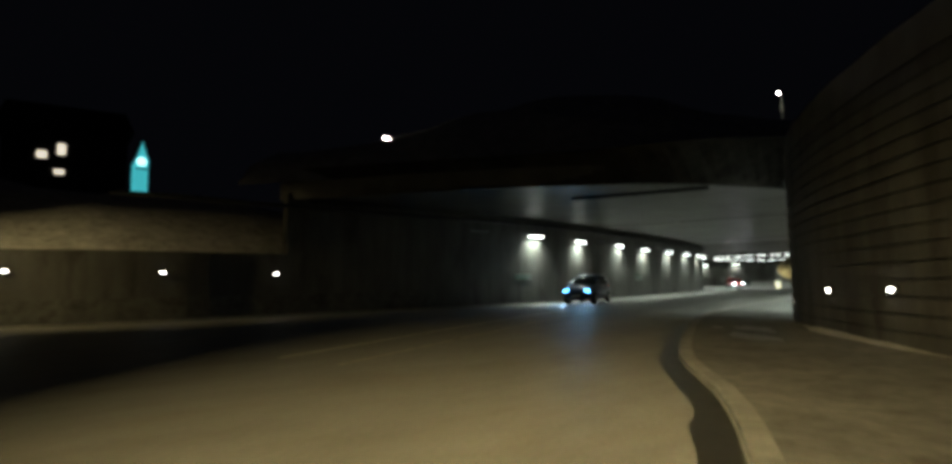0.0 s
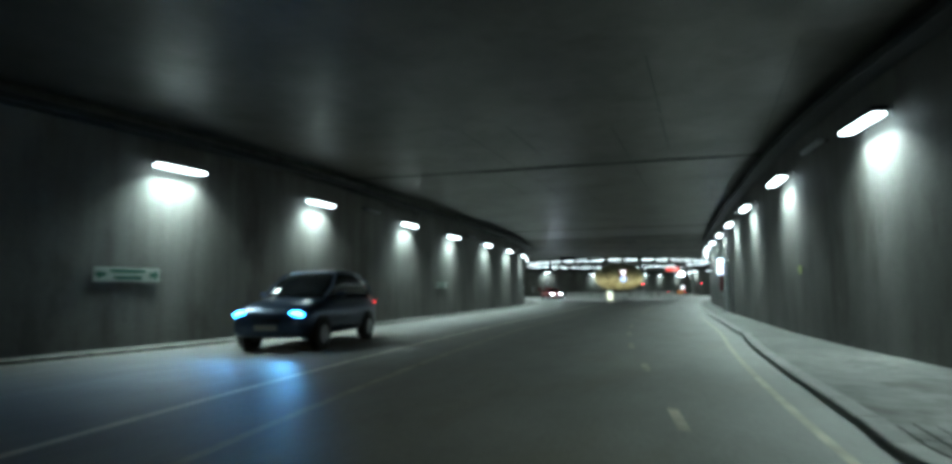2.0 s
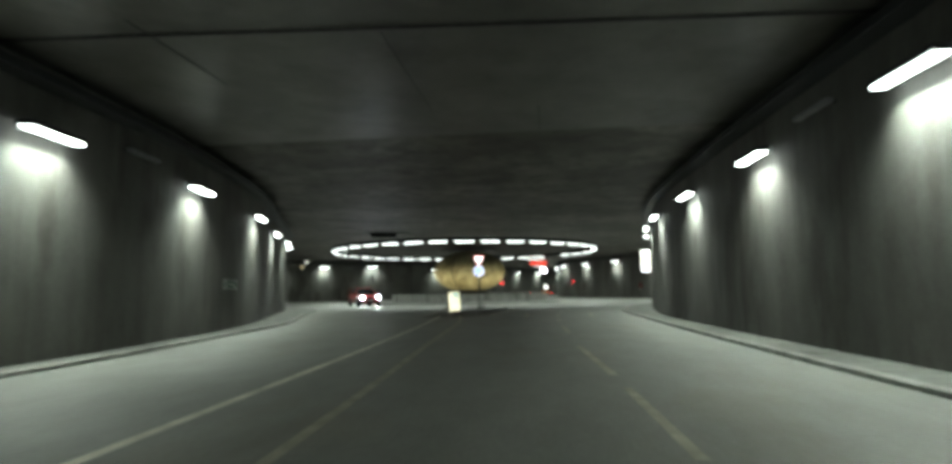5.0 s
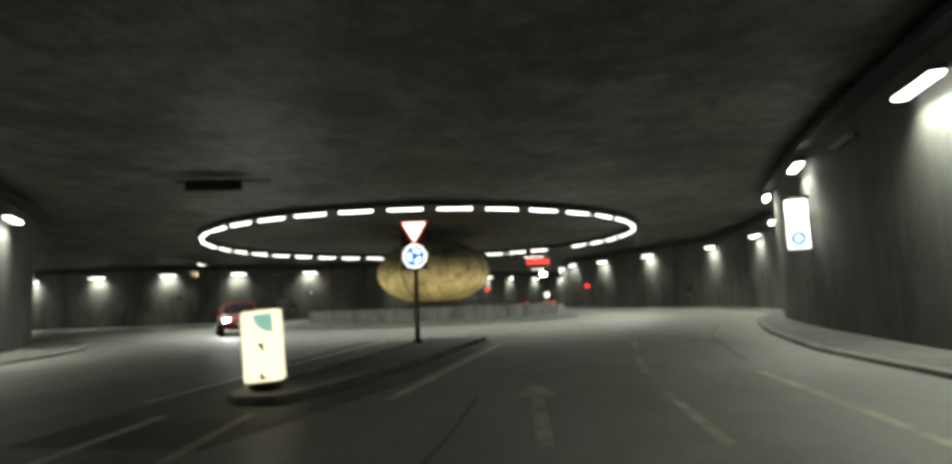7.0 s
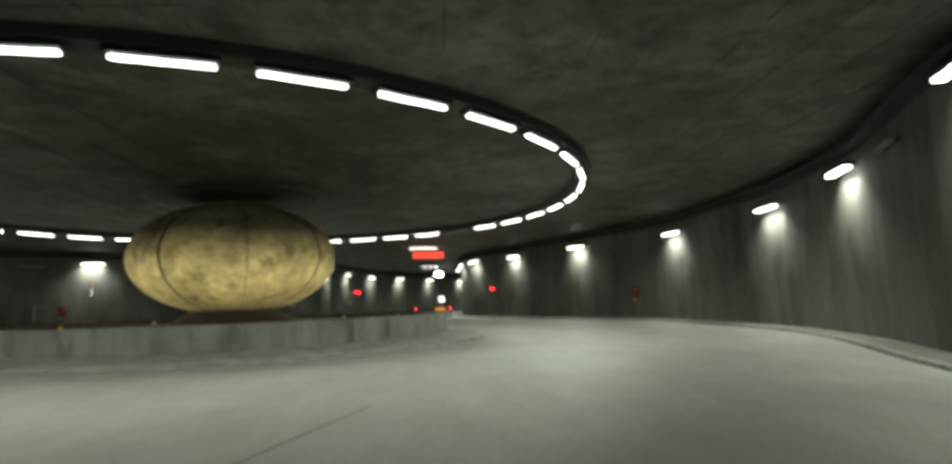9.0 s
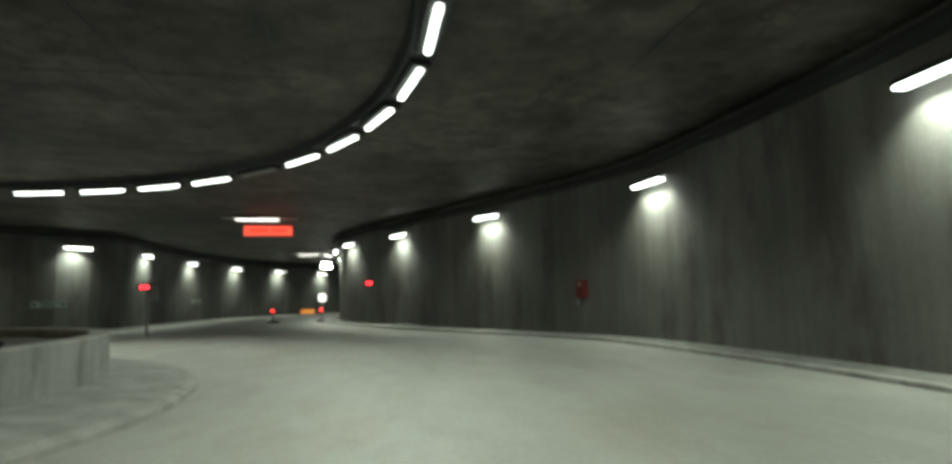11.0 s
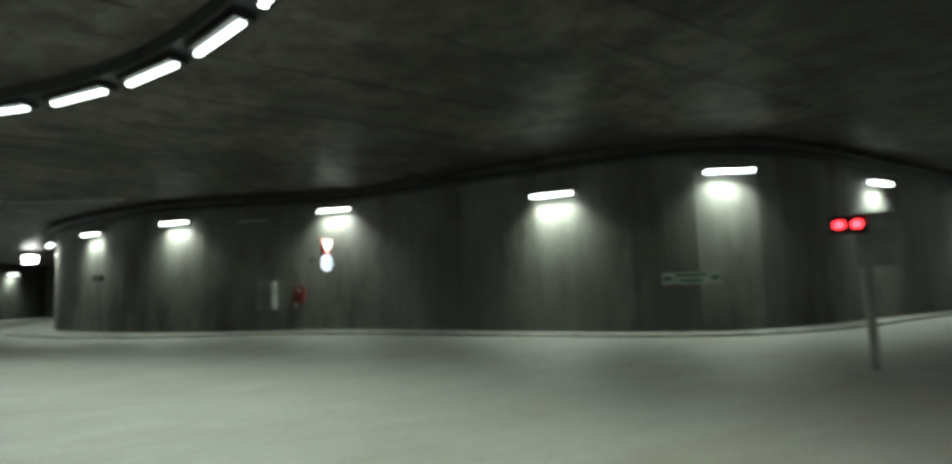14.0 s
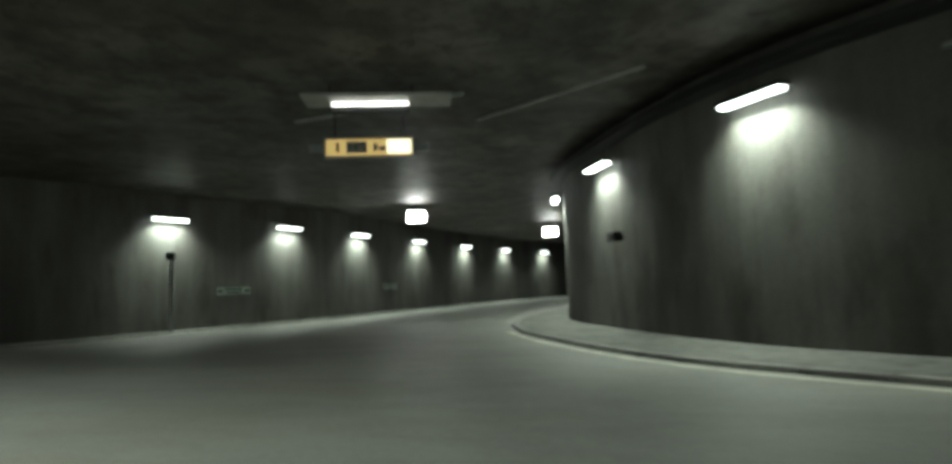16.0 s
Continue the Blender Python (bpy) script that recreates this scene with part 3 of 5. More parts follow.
# ---- unlit lamps between the lit ones ----
dark = empty("unlit_lamp")
bm = bmesh.new()
box(bm, (1.25, 0.14, 0.09), (0, 0.2, 0), None, 0.02)
part("housing", bm, STEEL, dark)
for x in (-0.4, 0.4):
    boxed("bracket", (0.05, 0.16, 0.05), (x, 0.07, 0.02), DARK, dark)
tagged(dark, "unlit grey tube lamp on the wall", "wall lamp", "unlit lamps along the walls")
spots = [(EAST, 1, 9.1, -21.2), (EAST, 1, 8.4, -5.2), (EAST, 1, 10.2, -32.6), (EAST, 1, 8.9, 19.3), (EAST, 1, 13, 33), (WEST, -1, -4.2, -41.5), (WEST, -1, -3.9, -27.6), (WEST, -1, -4.3, -15.5), (WEST, -1, -5.2, -4), (NORTH, 1, -22.5, 60)]
for k, (line, side, x, y) in enumerate(spots):
    m = on_wall(line, side, x, y, 4.32)
    if k:
        copy_thing(dark, m)
    else:
        dark.matrix_basis = m


# ---- lit give-way and roundabout signs ----
def roundabout_sign(height, post):
    """Faces -y. The round sign's middle lies at the given height."""
    e = empty("roundabout_sign")
    if post:
        bm = bmesh.new()
        cyl(bm, 0.07, 0.07, height + 0.9, (0, 0.14, (height + 0.9) / 2), 16)
        part("post", bm, MID_GREY, e, "grey steel post")
        bm = bmesh.new()
        cyl(bm, 0.16, 0.12, 0.1, (0, 0.14, 0.05), 16)
        part("base", bm, DARK, e)
    flat("backing", rect(0.74, 1.42, 0, height + 0.33), 0.03, 0.08, DARK, e, "dark backing plate")
    # the red border's glow on the backing, put in as a dark red panel
    flat("red_glow_panel", rect(0.72, 0.72, 0, height + 0.68), 0.022, 0.03, RED_PAINT, e, "dark red panel for the triangle's glow on the backing")
    flat("triangle", [(-0.40, height + 1.02), (0.40, height + 1.02), (0.0, height + 0.34)], 0.0, 0.03, RED_SIGN, e, "red border of the give-way triangle")
    flat("triangle_face", [(-0.33, height + 0.985), (0.33, height + 0.985), (0.0, height + 0.42)], -0.006, 0.0, WHITE_SIGN, e, "white triangle")
    flat("disc", circle(0.345, 40, 0, height), 0.0, 0.03, WHITE_SIGN, e, "white rim")
    flat("disc_face", circle(0.30, 40, 0, height), -0.006, 0.0, BLUE_SIGN, e, "lit blue disc")
    for k in range(3):
        a = 2 * math.pi * k / 3 + 0.5
        pts = [(0.20 * math.cos(a + t), height + 0.20 * math.sin(a + t)) for t in np.linspace(0, 1.35, 8)]
        pts += [(0.12 * math.cos(a + t), height + 0.12 * math.sin(a + t)) for t in np.linspace(1.35, 0, 8)]
        flat("arrow", pts, -0.012, -0.006, WHITE_SIGN, e, "white curved arrow")
    return e


s1 = roundabout_sign(2.52, True)
s1.matrix_basis = Matrix.Translation((-0.80, 21.7, 0.06)) @ Matrix.Rotation(radians(3), 4, "Z") @ Matrix.Scale(0.94, 4)
tagged(s1, "lit give-way and blue roundabout signs on a post", "road sign", "roundabout signs")
s2 = roundabout_sign(2.9, False)
bm = bmesh.new()
box(bm, (0.05, 0.75, 0.05), (0, 0.44, 3.05))
box(bm, (0.16, 0.03, 0.3), (0, 0.8, 3.05))
part("arm", bm, DARK, s2, "dark steel arm to the wall")
s2.matrix_basis = Matrix.Translation((-19.75, 61.85, 0.1)) @ Matrix.Rotation(radians(122), 4, "Z") @ Matrix.Scale(0.84, 4)
tagged(s2, "lit give-way and blue roundabout signs before the wall", "road sign", "roundabout signs")

# ---- splitter island ----
SHAPE = curve([(-0.98, 23.6), (-1.15, 20.0), (-1.4, 15.5), (-1.5, 13.4), (-1.1, 12.6), (-0.45, 12.9), (0.2, 16.0), (0.7, 20.2), (0.95, 23.1)], 0.35)
bm = bmesh.new()
band(bm, SHAPE, offset(SHAPE, 0.27), -0.01, 0.1)
tagged(part("splitter_kerb", bm, KERB), "pale worn kerb round the traffic island", "kerb", kind="structure")
DARK_ASPHALT = weathered("dark_asphalt", (0.075, 0.073, 0.068), (0.12, 0.118, 0.11), 0.7, False, 0.8, 0.0, 0.7, 1.0, 0.5)
bm = bmesh.new()
inner = [p for p in offset(SHAPE, 0.15)]
low = [bm.verts.new((p.x, p.y, -0.01)) for p in inner]
high = [bm.verts.new((p.x, p.y, 0.075)) for p in inner]
bm.faces.new(high)
for i in range(len(low)):
    j = (i + 1) % len(low)
    bm.faces.new((low[i], low[j], high[j], high[i]))
tagged(part("splitter_island", bm, DARK_ASPHALT), "dark asphalt top of the low traffic island", "traffic island", kind="structure")
bm = bmesh.new()
bm.faces.new([bm.verts.new((x, y, 0.0022)) for x, y in ((-2.2, 10.6), (-0.2, 10.4), (0.7, 14.5), (1.1, 19.5), (1.2, 22.6), (0.8, 23.4), (-3.0, 24.2), (-3.0, 21.0), (-2.5, 15.0))])
tagged(part("asphalt_patch", bm, weathered("patched_asphalt", (0.115, 0.113, 0.105), (0.16, 0.158, 0.147), 0.7, False, 0.8, 0.0, 0.8, 1.0, 0.4)), "darker asphalt patch round the traffic island", "road patch", kind="structure")

# ---- lit bollard ----
def lit_bollard():
    e = empty("lit_bollard")
    bm = bmesh.new()
    box(bm, (0.56, 0.3, 1.08), (0, 0, 0.68), None, 0.04)
    part("box", bm, YELLOW_LIT, e)
    bm = bmesh.new()
    box(bm, (0.42, 0.24, 0.14), (0, 0, 0.07), None, 0.02)
    part("foot", bm, BLACK, e, "black foot")
    pts = [(0.26, 1.16)] + [(0.26 - 0.32 * math.sin(t), 1.16 - 0.32 * math.cos(t) * 0.9) for t in np.linspace(0, math.pi / 2, 8)]
    flat("film", pts, -0.156, -0.150, TEAL_LIT, e, "teal quarter disc")
    flat("mark", [(-0.02, 0.72), (0.09, 0.72), (0.09, 0.58)], -0.156, -0.150, BLACK, e, "black mark")
    flat("mark", [(0.0, 0.18), (0.12, 0.18), (0.0, 0.30)], -0.156, -0.150, BLACK, e, "black mark")
    return e


b1 = lit_bollard()
b1.matrix_basis = Matrix.Translation((-1.05, 13.3, 0.075)) @ Matrix.Rotation(radians(-3), 4, "Z") @ Matrix.Rotation(radians(-4), 4, "Y") @ Matrix.Scale(0.86, 4)
tagged(b1, "lit cream traffic island bollard with a teal arc", "bollard", "lit bollards")
far_sign = empty("lit_sign", Matrix.Translation((3.3, 84, 0)))
tagged(far_sign, "small lit white square sign on a pale post", "road sign")
bm = bmesh.new()
cyl(bm, 0.09, 0.09, 1.3, (0, 0, 0.65), 14)
part("post", bm, PALE, far_sign)
boxed("case", (0.56, 0.14, 0.6), (0, 0, 1.6), STEEL, far_sign, bevel=0.02)
boxed("face", (0.5, 0.02, 0.54), (0, -0.075, 1.6), WHITE_SIGN, far_sign, "lit white face")

# ---- emergency cabinets, doors and box signs ----
def box_sign(w, h, facing_mat, band):
    """A lit box that stands out from the wall and faces along it."""
    e = empty("box_sign")
    bm = bmesh.new()
    box(bm, (0.2, w, h), (0, w / 2 + 0.05, 0), None, 0.03)
    part("case", bm, STEEL, e)
    for s in (-1, 1):
        bm = bmesh.new()
        box(bm, (0.01, w - 0.07, h - 0.07), (s * 0.102, w / 2 + 0.05, 0))
        part("face", bm, facing_mat, e, "lit white face")
        if band:
            for z, bh in ((-0.04, 0.08), (h / 2 - 0.07, 0.06), (-h / 2 + 0.07, 0.05)):
                boxed("band", (0.01, w - 0.07, bh), (s * 0.106, w / 2 + 0.05, z), BLUE_SIGN, e, "blue band")
            bm = bmesh.new()
            box(bm, (0.01, 0.07, 0.07), (s * 0.106, w / 2 - 0.05, -h / 2 + 0.18))
            part("mark", bm, RED_SIGN, e, "small red mark")
    return e


bs = box_sign(0.39, 0.88, WHITE_SIGN, True)
bs.matrix_basis = on_wall(EAST, 1, 8.9, -12.5, 2.42)
tagged(bs, "lit white box sign with blue bands above a red cabinet", "wall sign", "lit box signs")
bs2 = box_sign(0.62, 1.38, WHITE_SIGN, False)
bs2.matrix_basis = on_wall(EAST, 1, 10.2, 23.1, 2.92) @ Matrix.Scale(1.03, 4)
for s in (-1, 1):
    bm = bmesh.new()
    cyl(bm, 0.2, 0.2, 0.012, (s * 0.11, 0.36, -0.38), 28, Matrix.Rotation(math.pi / 2, 4, "Y"))
    disc = part("blue_disc", bm, BLUE_SIGN, bs2, "lit blue disc")
    bm = bmesh.new()
    cyl(bm, 0.09, 0.09, 0.012, (s * 0.115, 0.36, -0.38), 20, Matrix.Rotation(math.pi / 2, 4, "Y"))
    part("disc_middle", bm, WHITE_SIGN, disc, "white middle")
    boxed("warm_band", (0.01, 0.5, 0.42), (s * 0.108, 0.36, 0.12), YELLOW_LIT, bs2, "pale yellow map field")
    boxed("bracket", (0.08, 0.5, 0.05), (s * 0.05, 0.25, 0.73), DARK, bs2)
tagged(bs2, "large lit white box sign on the curved wall", "wall sign", "lit box signs")

def red_cabinet():
    e = empty("emergency_cabinet")
    bm = bmesh.new()
    box(bm, (0.54, 0.26, 0.8), (0, 0.14, 0), None, 0.03)
    part("body", bm, RED_PAINT, e)
    bm = bmesh.new()
    box(bm, (0.43, 0.02, 0.66), (0, 0.278, 0), None, 0.008)
    part("door", bm, RED_PAINT, e)
    bm = bmesh.new()
    box(bm, (0.2, 0.01, 0.12), (-0.05, 0.292, 0.2))
    part("label_plate", bm, PALE, e, "pale plate")
    bm = bmesh.new()
    box(bm, (0.16, 0.14, 0.26), (0.2, 0.09, -0.56), None, 0.01)
    part("small_box", bm, PALE, e, "small pale box below")
    return e


rc = red_cabinet()
tagged(rc, "red emergency telephone cabinet on the tunnel wall", "cabinet", "red emergency cabinets")
rc.matrix_basis = on_wall(EAST, 1, 8.9, -12.0, 1.5)
for line, side, x, y, z in ((EAST, 1, 13.9, 53.4, 1.5), (NORTH, 1, -21.2, 61.3, 1.42)):
    copy_thing(rc, on_wall(line, side, x, y, z) @ Matrix.Scale(0.74, 4))
grey = empty("grey_cabinet", on_wall(NORTH, 1, -22.14, 60.46, 1.4) @ Matrix.Scale(1.15, 4))
tagged(grey, "grey electrical cabinet on the tunnel wall", "cabinet")
bm = bmesh.new()
box(bm, (0.56, 0.35, 0.95), (0, 0.18, 0), None, 0.02)
part("body", bm, MID_GREY, grey)
bm = bmesh.new()
box(bm, (0.48, 0.02, 0.86), (0, 0.365, 0), None, 0.006)
part("door", bm, MID_GREY, grey)

d1 = empty("door_1", on_wall(EAST, 1, 8.95, -13.2, 0.06))
tagged(d1, "pale green lit emergency exit door in the tunnel wall", "door", kind="structure")
for s, w, h, cz in ((-0.56, 0.1, 2.3, 1.15), (0.56, 0.1, 2.3, 1.15)):
    boxed("jamb", (w, 0.14, h), (s, 0.06, cz), STEEL, d1)
boxed("head", (1.22, 0.14, 0.34), (0, 0.06, 2.37), SIGN_FACE, d1, "pale panel above the door")
boxed("leaf", (1.0, 0.06, 2.16), (0, 0.05, 1.1), DOOR_PAINT, d1, "pale green door leaf", 0.01)
boxed("bar", (0.8, 0.06, 0.05), (0, 0.11, 1.1), STEEL, d1, "steel push bar")
boxed("lamp_strip", (0.94, 0.05, 0.05), (0, 0.15, 2.56), SIGN_FACE, d1, "pale strip over the door", 0.01)
boxed("notice", (0.24, 0.01, 0.3), (-0.2, 0.086, 1.62), SIGN_FACE, d1, "pale notice")
boxed("stripe", (1.1, 0.02, 0.1), (0, 0.14, 2.42), GREEN_SIGN, d1)
DOOR_GREY = material("grey_door_paint", (0.10, 0.102, 0.098), 0.6, noise_scale=3, vary=0.3, bump=0.1)
d2 = empty("door_2", on_wall(EAST, 1, 9.05, -15.9, 0.06))
tagged(d2, "grey steel service door in the tunnel wall", "door", kind="structure")
boxed("frame", (1.06, 0.08, 2.2), (0, 0.02, 1.1), DOOR_GREY, d2)
boxed("leaf", (0.92, 0.05, 2.1), (0, 0.06, 1.07), DOOR_GREY, d2, "dark grey leaf", 0.01)
boxed("handle", (0.12, 0.05, 0.03), (-0.36, 0.11, 1.05), STEEL, d2)

# ---- small marker plates on the wall ----
MARKER = material("marker_green", (0.35, 0.42, 0.10), 0.5, noise_scale=5, vary=0.2, bump=0.0)
for x, y, z in ((11.89, -40.1, 1.56), (10.18, -30.7, 1.68)):
    plate = empty("marker_plate", on_wall(EAST, 1, x, y, z))
    tagged(plate, "small yellow-green marker plate on the wall", "wall sign", "marker plates on the wall")
    boxed("plate", (0.2, 0.015, 0.2), (0, 0.075, 0), MARKER, plate)
    boxed("bracket", (0.05, 0.07, 0.05), (0, 0.035, 0), DARK, plate)

# ---- traffic signals ----
def signal(standing):
    """Two red lenses side by side in a small black case, facing -y; on a post with a grey box, or on the wall."""
    e = empty("traffic_signal")
    bm = bmesh.new()
    box(bm, (0.56, 0.16, 0.3), (0, 0, 2.12), None, 0.03)
    part("housing", bm, BLACK, e)
    for x in (-0.13, 0.13):
        bm = bmesh.new()
        cyl(bm, 0.07, 0.07, 0.04, (x, -0.09, 2.12), 24, Matrix.Rotation(math.pi / 2, 4, "X"))
        lens = part("lens", bm, RED_LAMP, e, "lit red lens")
        bm = bmesh.new()
        cyl(bm, 0.11, 0.11, 0.12, (x, -0.13, 2.12), 24, Matrix.Rotation(math.pi / 2, 4, "X"))
        bmesh.ops.delete(bm, geom=[f for f in bm.faces if abs(f.normal.y) > 0.9 or f.calc_center_median().z < 2.1], context="FACES")
        part("visor", bm, BLACK, lens, "black visor")
    if standing:
        boxed("grey_box", (0.62, 0.2, 0.92), (0.42, 0.2, 1.86), MID_GREY, e, "grey box beside the lenses", 0.02)
        boxed("box_door", (0.52, 0.02, 0.4), (0.42, 0.092, 1.66), MID_GREY, e)
        bm = bmesh.new()
        cyl(bm, 0.07, 0.07, 2.4, (0.24, 0.22, 0.8), 16)
        part("post", bm, MID_GREY, e)
    else:
        boxed("bracket", (0.06, 0.5, 0.06), (0, 0.3, 2.12), DARK, e)
    return e


tl = signal(True)
tl.matrix_basis = Matrix.Translation((-2.6, 63.3, 0)) @ Matrix.Rotation(radians(28), 4, "Z") @ Matrix.Translation((0, 0, 0.32)) @ Matrix.Scale(0.85, 4)
tagged(tl, "double red traffic signal on a grey post with a box", "traffic signal", "traffic signals")
wall_signal = signal(False)
wall_signal.matrix_basis = on_wall(EAST, 1, 7.6, 66.6, 0.08, 0.55) @ Matrix.Translation((0, 0, 0.42)) @ Matrix.Rotation(radians(180 + 38), 4, "Z") @ Matrix.Scale(0.8, 4)
tagged(wall_signal, "double red traffic signal on a bracket on the wall", "traffic signal", "traffic signals")
bm = bmesh.new()
back = empty("signal_post", Matrix.Translation((-32.3, 39.9, 0.1)) @ Matrix.Rotation(radians(30), 4, "Z"))
tagged(back, "grey post with a dark signal box seen from behind", "post")
cyl(bm, 0.07, 0.07, 2.6, (0, 0, 1.3), 14)
part("post", bm, STEEL, back)
boxed("box", (0.55, 0.25, 0.26), (0, 0, 2.66), BLACK, back, bevel=0.02)
boxed("plate", (0.12, 0.05, 1.2), (0.2, 0.05, 1.75), STEEL, back)
cam_box = empty("wall_camera", on_wall(NORTH, 1, -29.2, 55.4, 2.4))
tagged(cam_box, "small dark camera box on a bracket on the wall", "camera")
boxed("body", (0.55, 0.2, 0.24), (0, 0.3, 0), BLACK, cam_box, bevel=0.02)
boxed("bracket", (0.05, 0.25, 0.05), (0.1, 0.12, 0), DARK, cam_box)

# ---- hanging signs ----
def hanging_sign(face, bars, w=2.3, h=0.55, drop=0.32):
    """Faces -y, hung under the ceiling with a lamp tray above."""
    e = empty("hanging_sign")
    boxed("case", (w, 0.14, h), (0, 0, 0), STEEL, e, bevel=0.015)
    flat("face", rect(w - 0.12, h - 0.12), -0.078, -0.071, face, e, "lit face")
    for x, z, bw, bh, mat in bars:
        flat("bar", rect(bw, bh, x, z), -0.083, -0.078, mat, e)
    for s in (-1, 1):
        boxed("hanger", (0.04, 0.04, drop), (s * w * 0.38, 0.03, h / 2 + drop / 2 - 0.01), DARK, e)
    return e


GANTRY = glow("gantry_tube", (1.0, 1.0, 0.92), 5.0)
def light_tray(m, w=2.0):
    e = empty("light_tray", m)
    tagged(e, "pale steel tray with a lit tube above the sign", "lamp tray", "lamp trays above the signs")
    boxed("tray", (w + 1.3, 0.8, 0.04), (0.15, -0.1, 0.12), PALE, e, bevel=0.01)
    boxed("shade", (w, 0.22, 0.12), (0, 0.08, -0.02), DARK, e, bevel=0.01)
    boxed("tube", (w * 0.96, 0.04, 0.04), (0, -0.08, 0.05), GANTRY, e, "lit tube")
    for x in (-0.8, 0.8):
        boxed("hanger", (0.04, 0.04, 0.5), (x, 0.15, 0.36), DARK, e)
    return e


hs = hanging_sign(RED_PANEL, [(-0.45, 0.02, 0.85, 0.14, RED_BAR), (0.5, 0.02, 0.7, 0.14, RED_BAR)])
hs.matrix_basis = Matrix.Translation((2.4, 64.7, 4.74)) @ Matrix.Rotation(radians(4), 4, "Z")
tagged(hs, "lit red message sign hung over the tunnel mouth", "hanging sign", "hanging signs")
light_tray(Matrix.Translation((2.05, 63.8, 5.1)) @ Matrix.Rotation(radians(4), 4, "Z"))
ys = hanging_sign(YELLOW_SIGN, [(-0.8, 0, 0.07, 0.24, BLACK), (-0.32, 0, 0.52, 0.30, PALE), (-0.5, 0, 0.09, 0.18, BLACK), (-0.32, 0, 0.09, 0.18, BLACK), (-0.14, 0, 0.09, 0.18, BLACK), (0.16, 0.0, 0.1, 0.22, STEEL), (0.34, -0.04, 0.16, 0.12, STEEL), (0.76, 0.01, 0.62, 0.38, YELLOW_LIT)], 2.3, 0.55, 1.22)
ys.matrix_basis = Matrix.Translation((-24.8, 50.3, 4.12)) @ Matrix.Rotation(radians(106), 4, "Z") @ Matrix.Scale(0.86, 4) @ Matrix.Scale(0.9, 4)
tagged(ys, "yellow direction sign with side clamps hung under the ceiling", "hanging sign", "hanging signs")
for s in (-1, 1):
    boxed("clamp", (0.34, 0.1, 0.2), (s * 1.36, 0, 0.0), STEEL, ys)
light_tray(Matrix.Translation((-24.4, 50.5, 4.8)) @ Matrix.Rotation(radians(106), 4, "Z"), 1.5)
for (x0, y0), (x1, y1) in (((-26.3, 47.9), (-25.5, 52.1)), ((-27.5, 52.0), (-25.0, 55.7))):
    a, c = Vector((x0, y0)), Vector((x1, y1))
    o = boxed("ceiling_conduit", ((c - a).length, 0.1, 0.06), (0, 0, 0), PALE, bevel=0.01)
    o.matrix_basis = Matrix.Translation((*((a + c) / 2), CEIL - 0.03)) @ Matrix.Rotation(math.atan2(y1 - y0, x1 - x0), 4, "Z")
    tagged(o, "pale straight cable conduit under the ceiling", "conduit", "ceiling conduits")
back_sign = empty("sign_back", Matrix.Translation((-7.4, 23.0, 5.0)) @ Matrix.Rotation(radians(12), 4, "Z"))
tagged(back_sign, "dark back of a hanging sign under the ceiling", "hanging sign")
boxed("case", (1.7, 0.25, 0.3), (0, 0, 0), BLACK, back_sign, bevel=0.02)
boxed("rail", (2.9, 0.08, 0.06), (0.3, 0, 0.18), DARK, back_sign)
light_tray(Matrix.Translation((2.2, 84, 4.95)), 1.6)

# ---- floodlights in the side tunnels ----
def flood_lamp(m):
    e = empty("flood_lamp", m)
    boxed("case", (0.9, 0.3, 0.55), (0, 0.12, 0), DARK, e, bevel=0.03)
    boxed("lens", (0.82, 0.02, 0.48), (0, -0.045, 0), FLOOD, e, "glaring white lens")
    boxed("stem", (0.06, 0.06, 0.5), (0, 0.1, 0.5), DARK, e)
    return e


FLOOD = glow("flood_white", (0.97, 1.0, 0.96), 40.0)
fl = flood_lamp(Matrix.Translation((-40.8, 46.4, 4.7)) @ Matrix.Rotation(radians(104), 4, "Z"))
tagged(fl, "glaring white floodlight under the tunnel ceiling", "floodlight", "floodlights in the tunnels")
copy_thing(fl, Matrix.Translation((-52.0, 51.9, 4.6)) @ Matrix.Rotation(radians(98), 4, "Z"))
copy_thing(fl, Matrix.Translation((3.0, 92.0, 4.6)))

# ---- road markings ----
def stripe(points, w, finish=None, label="worn white road line"):
    line = curve(points, 0.5)
    bm = bmesh.new()
    a, c = offset(line, w / 2), offset(line, -w / 2)
    va = [bm.verts.new((p.x, p.y, 0.004)) for p in a]
    vc = [bm.verts.new((p.x, p.y, 0.004)) for p in c]
    for i in range(len(va) - 1):
        bm.faces.new((va[i], va[i + 1], vc[i + 1], vc[i]))
    tagged(part("road_line", bm, finish or PAINT), label, "road marking", kind="structure")


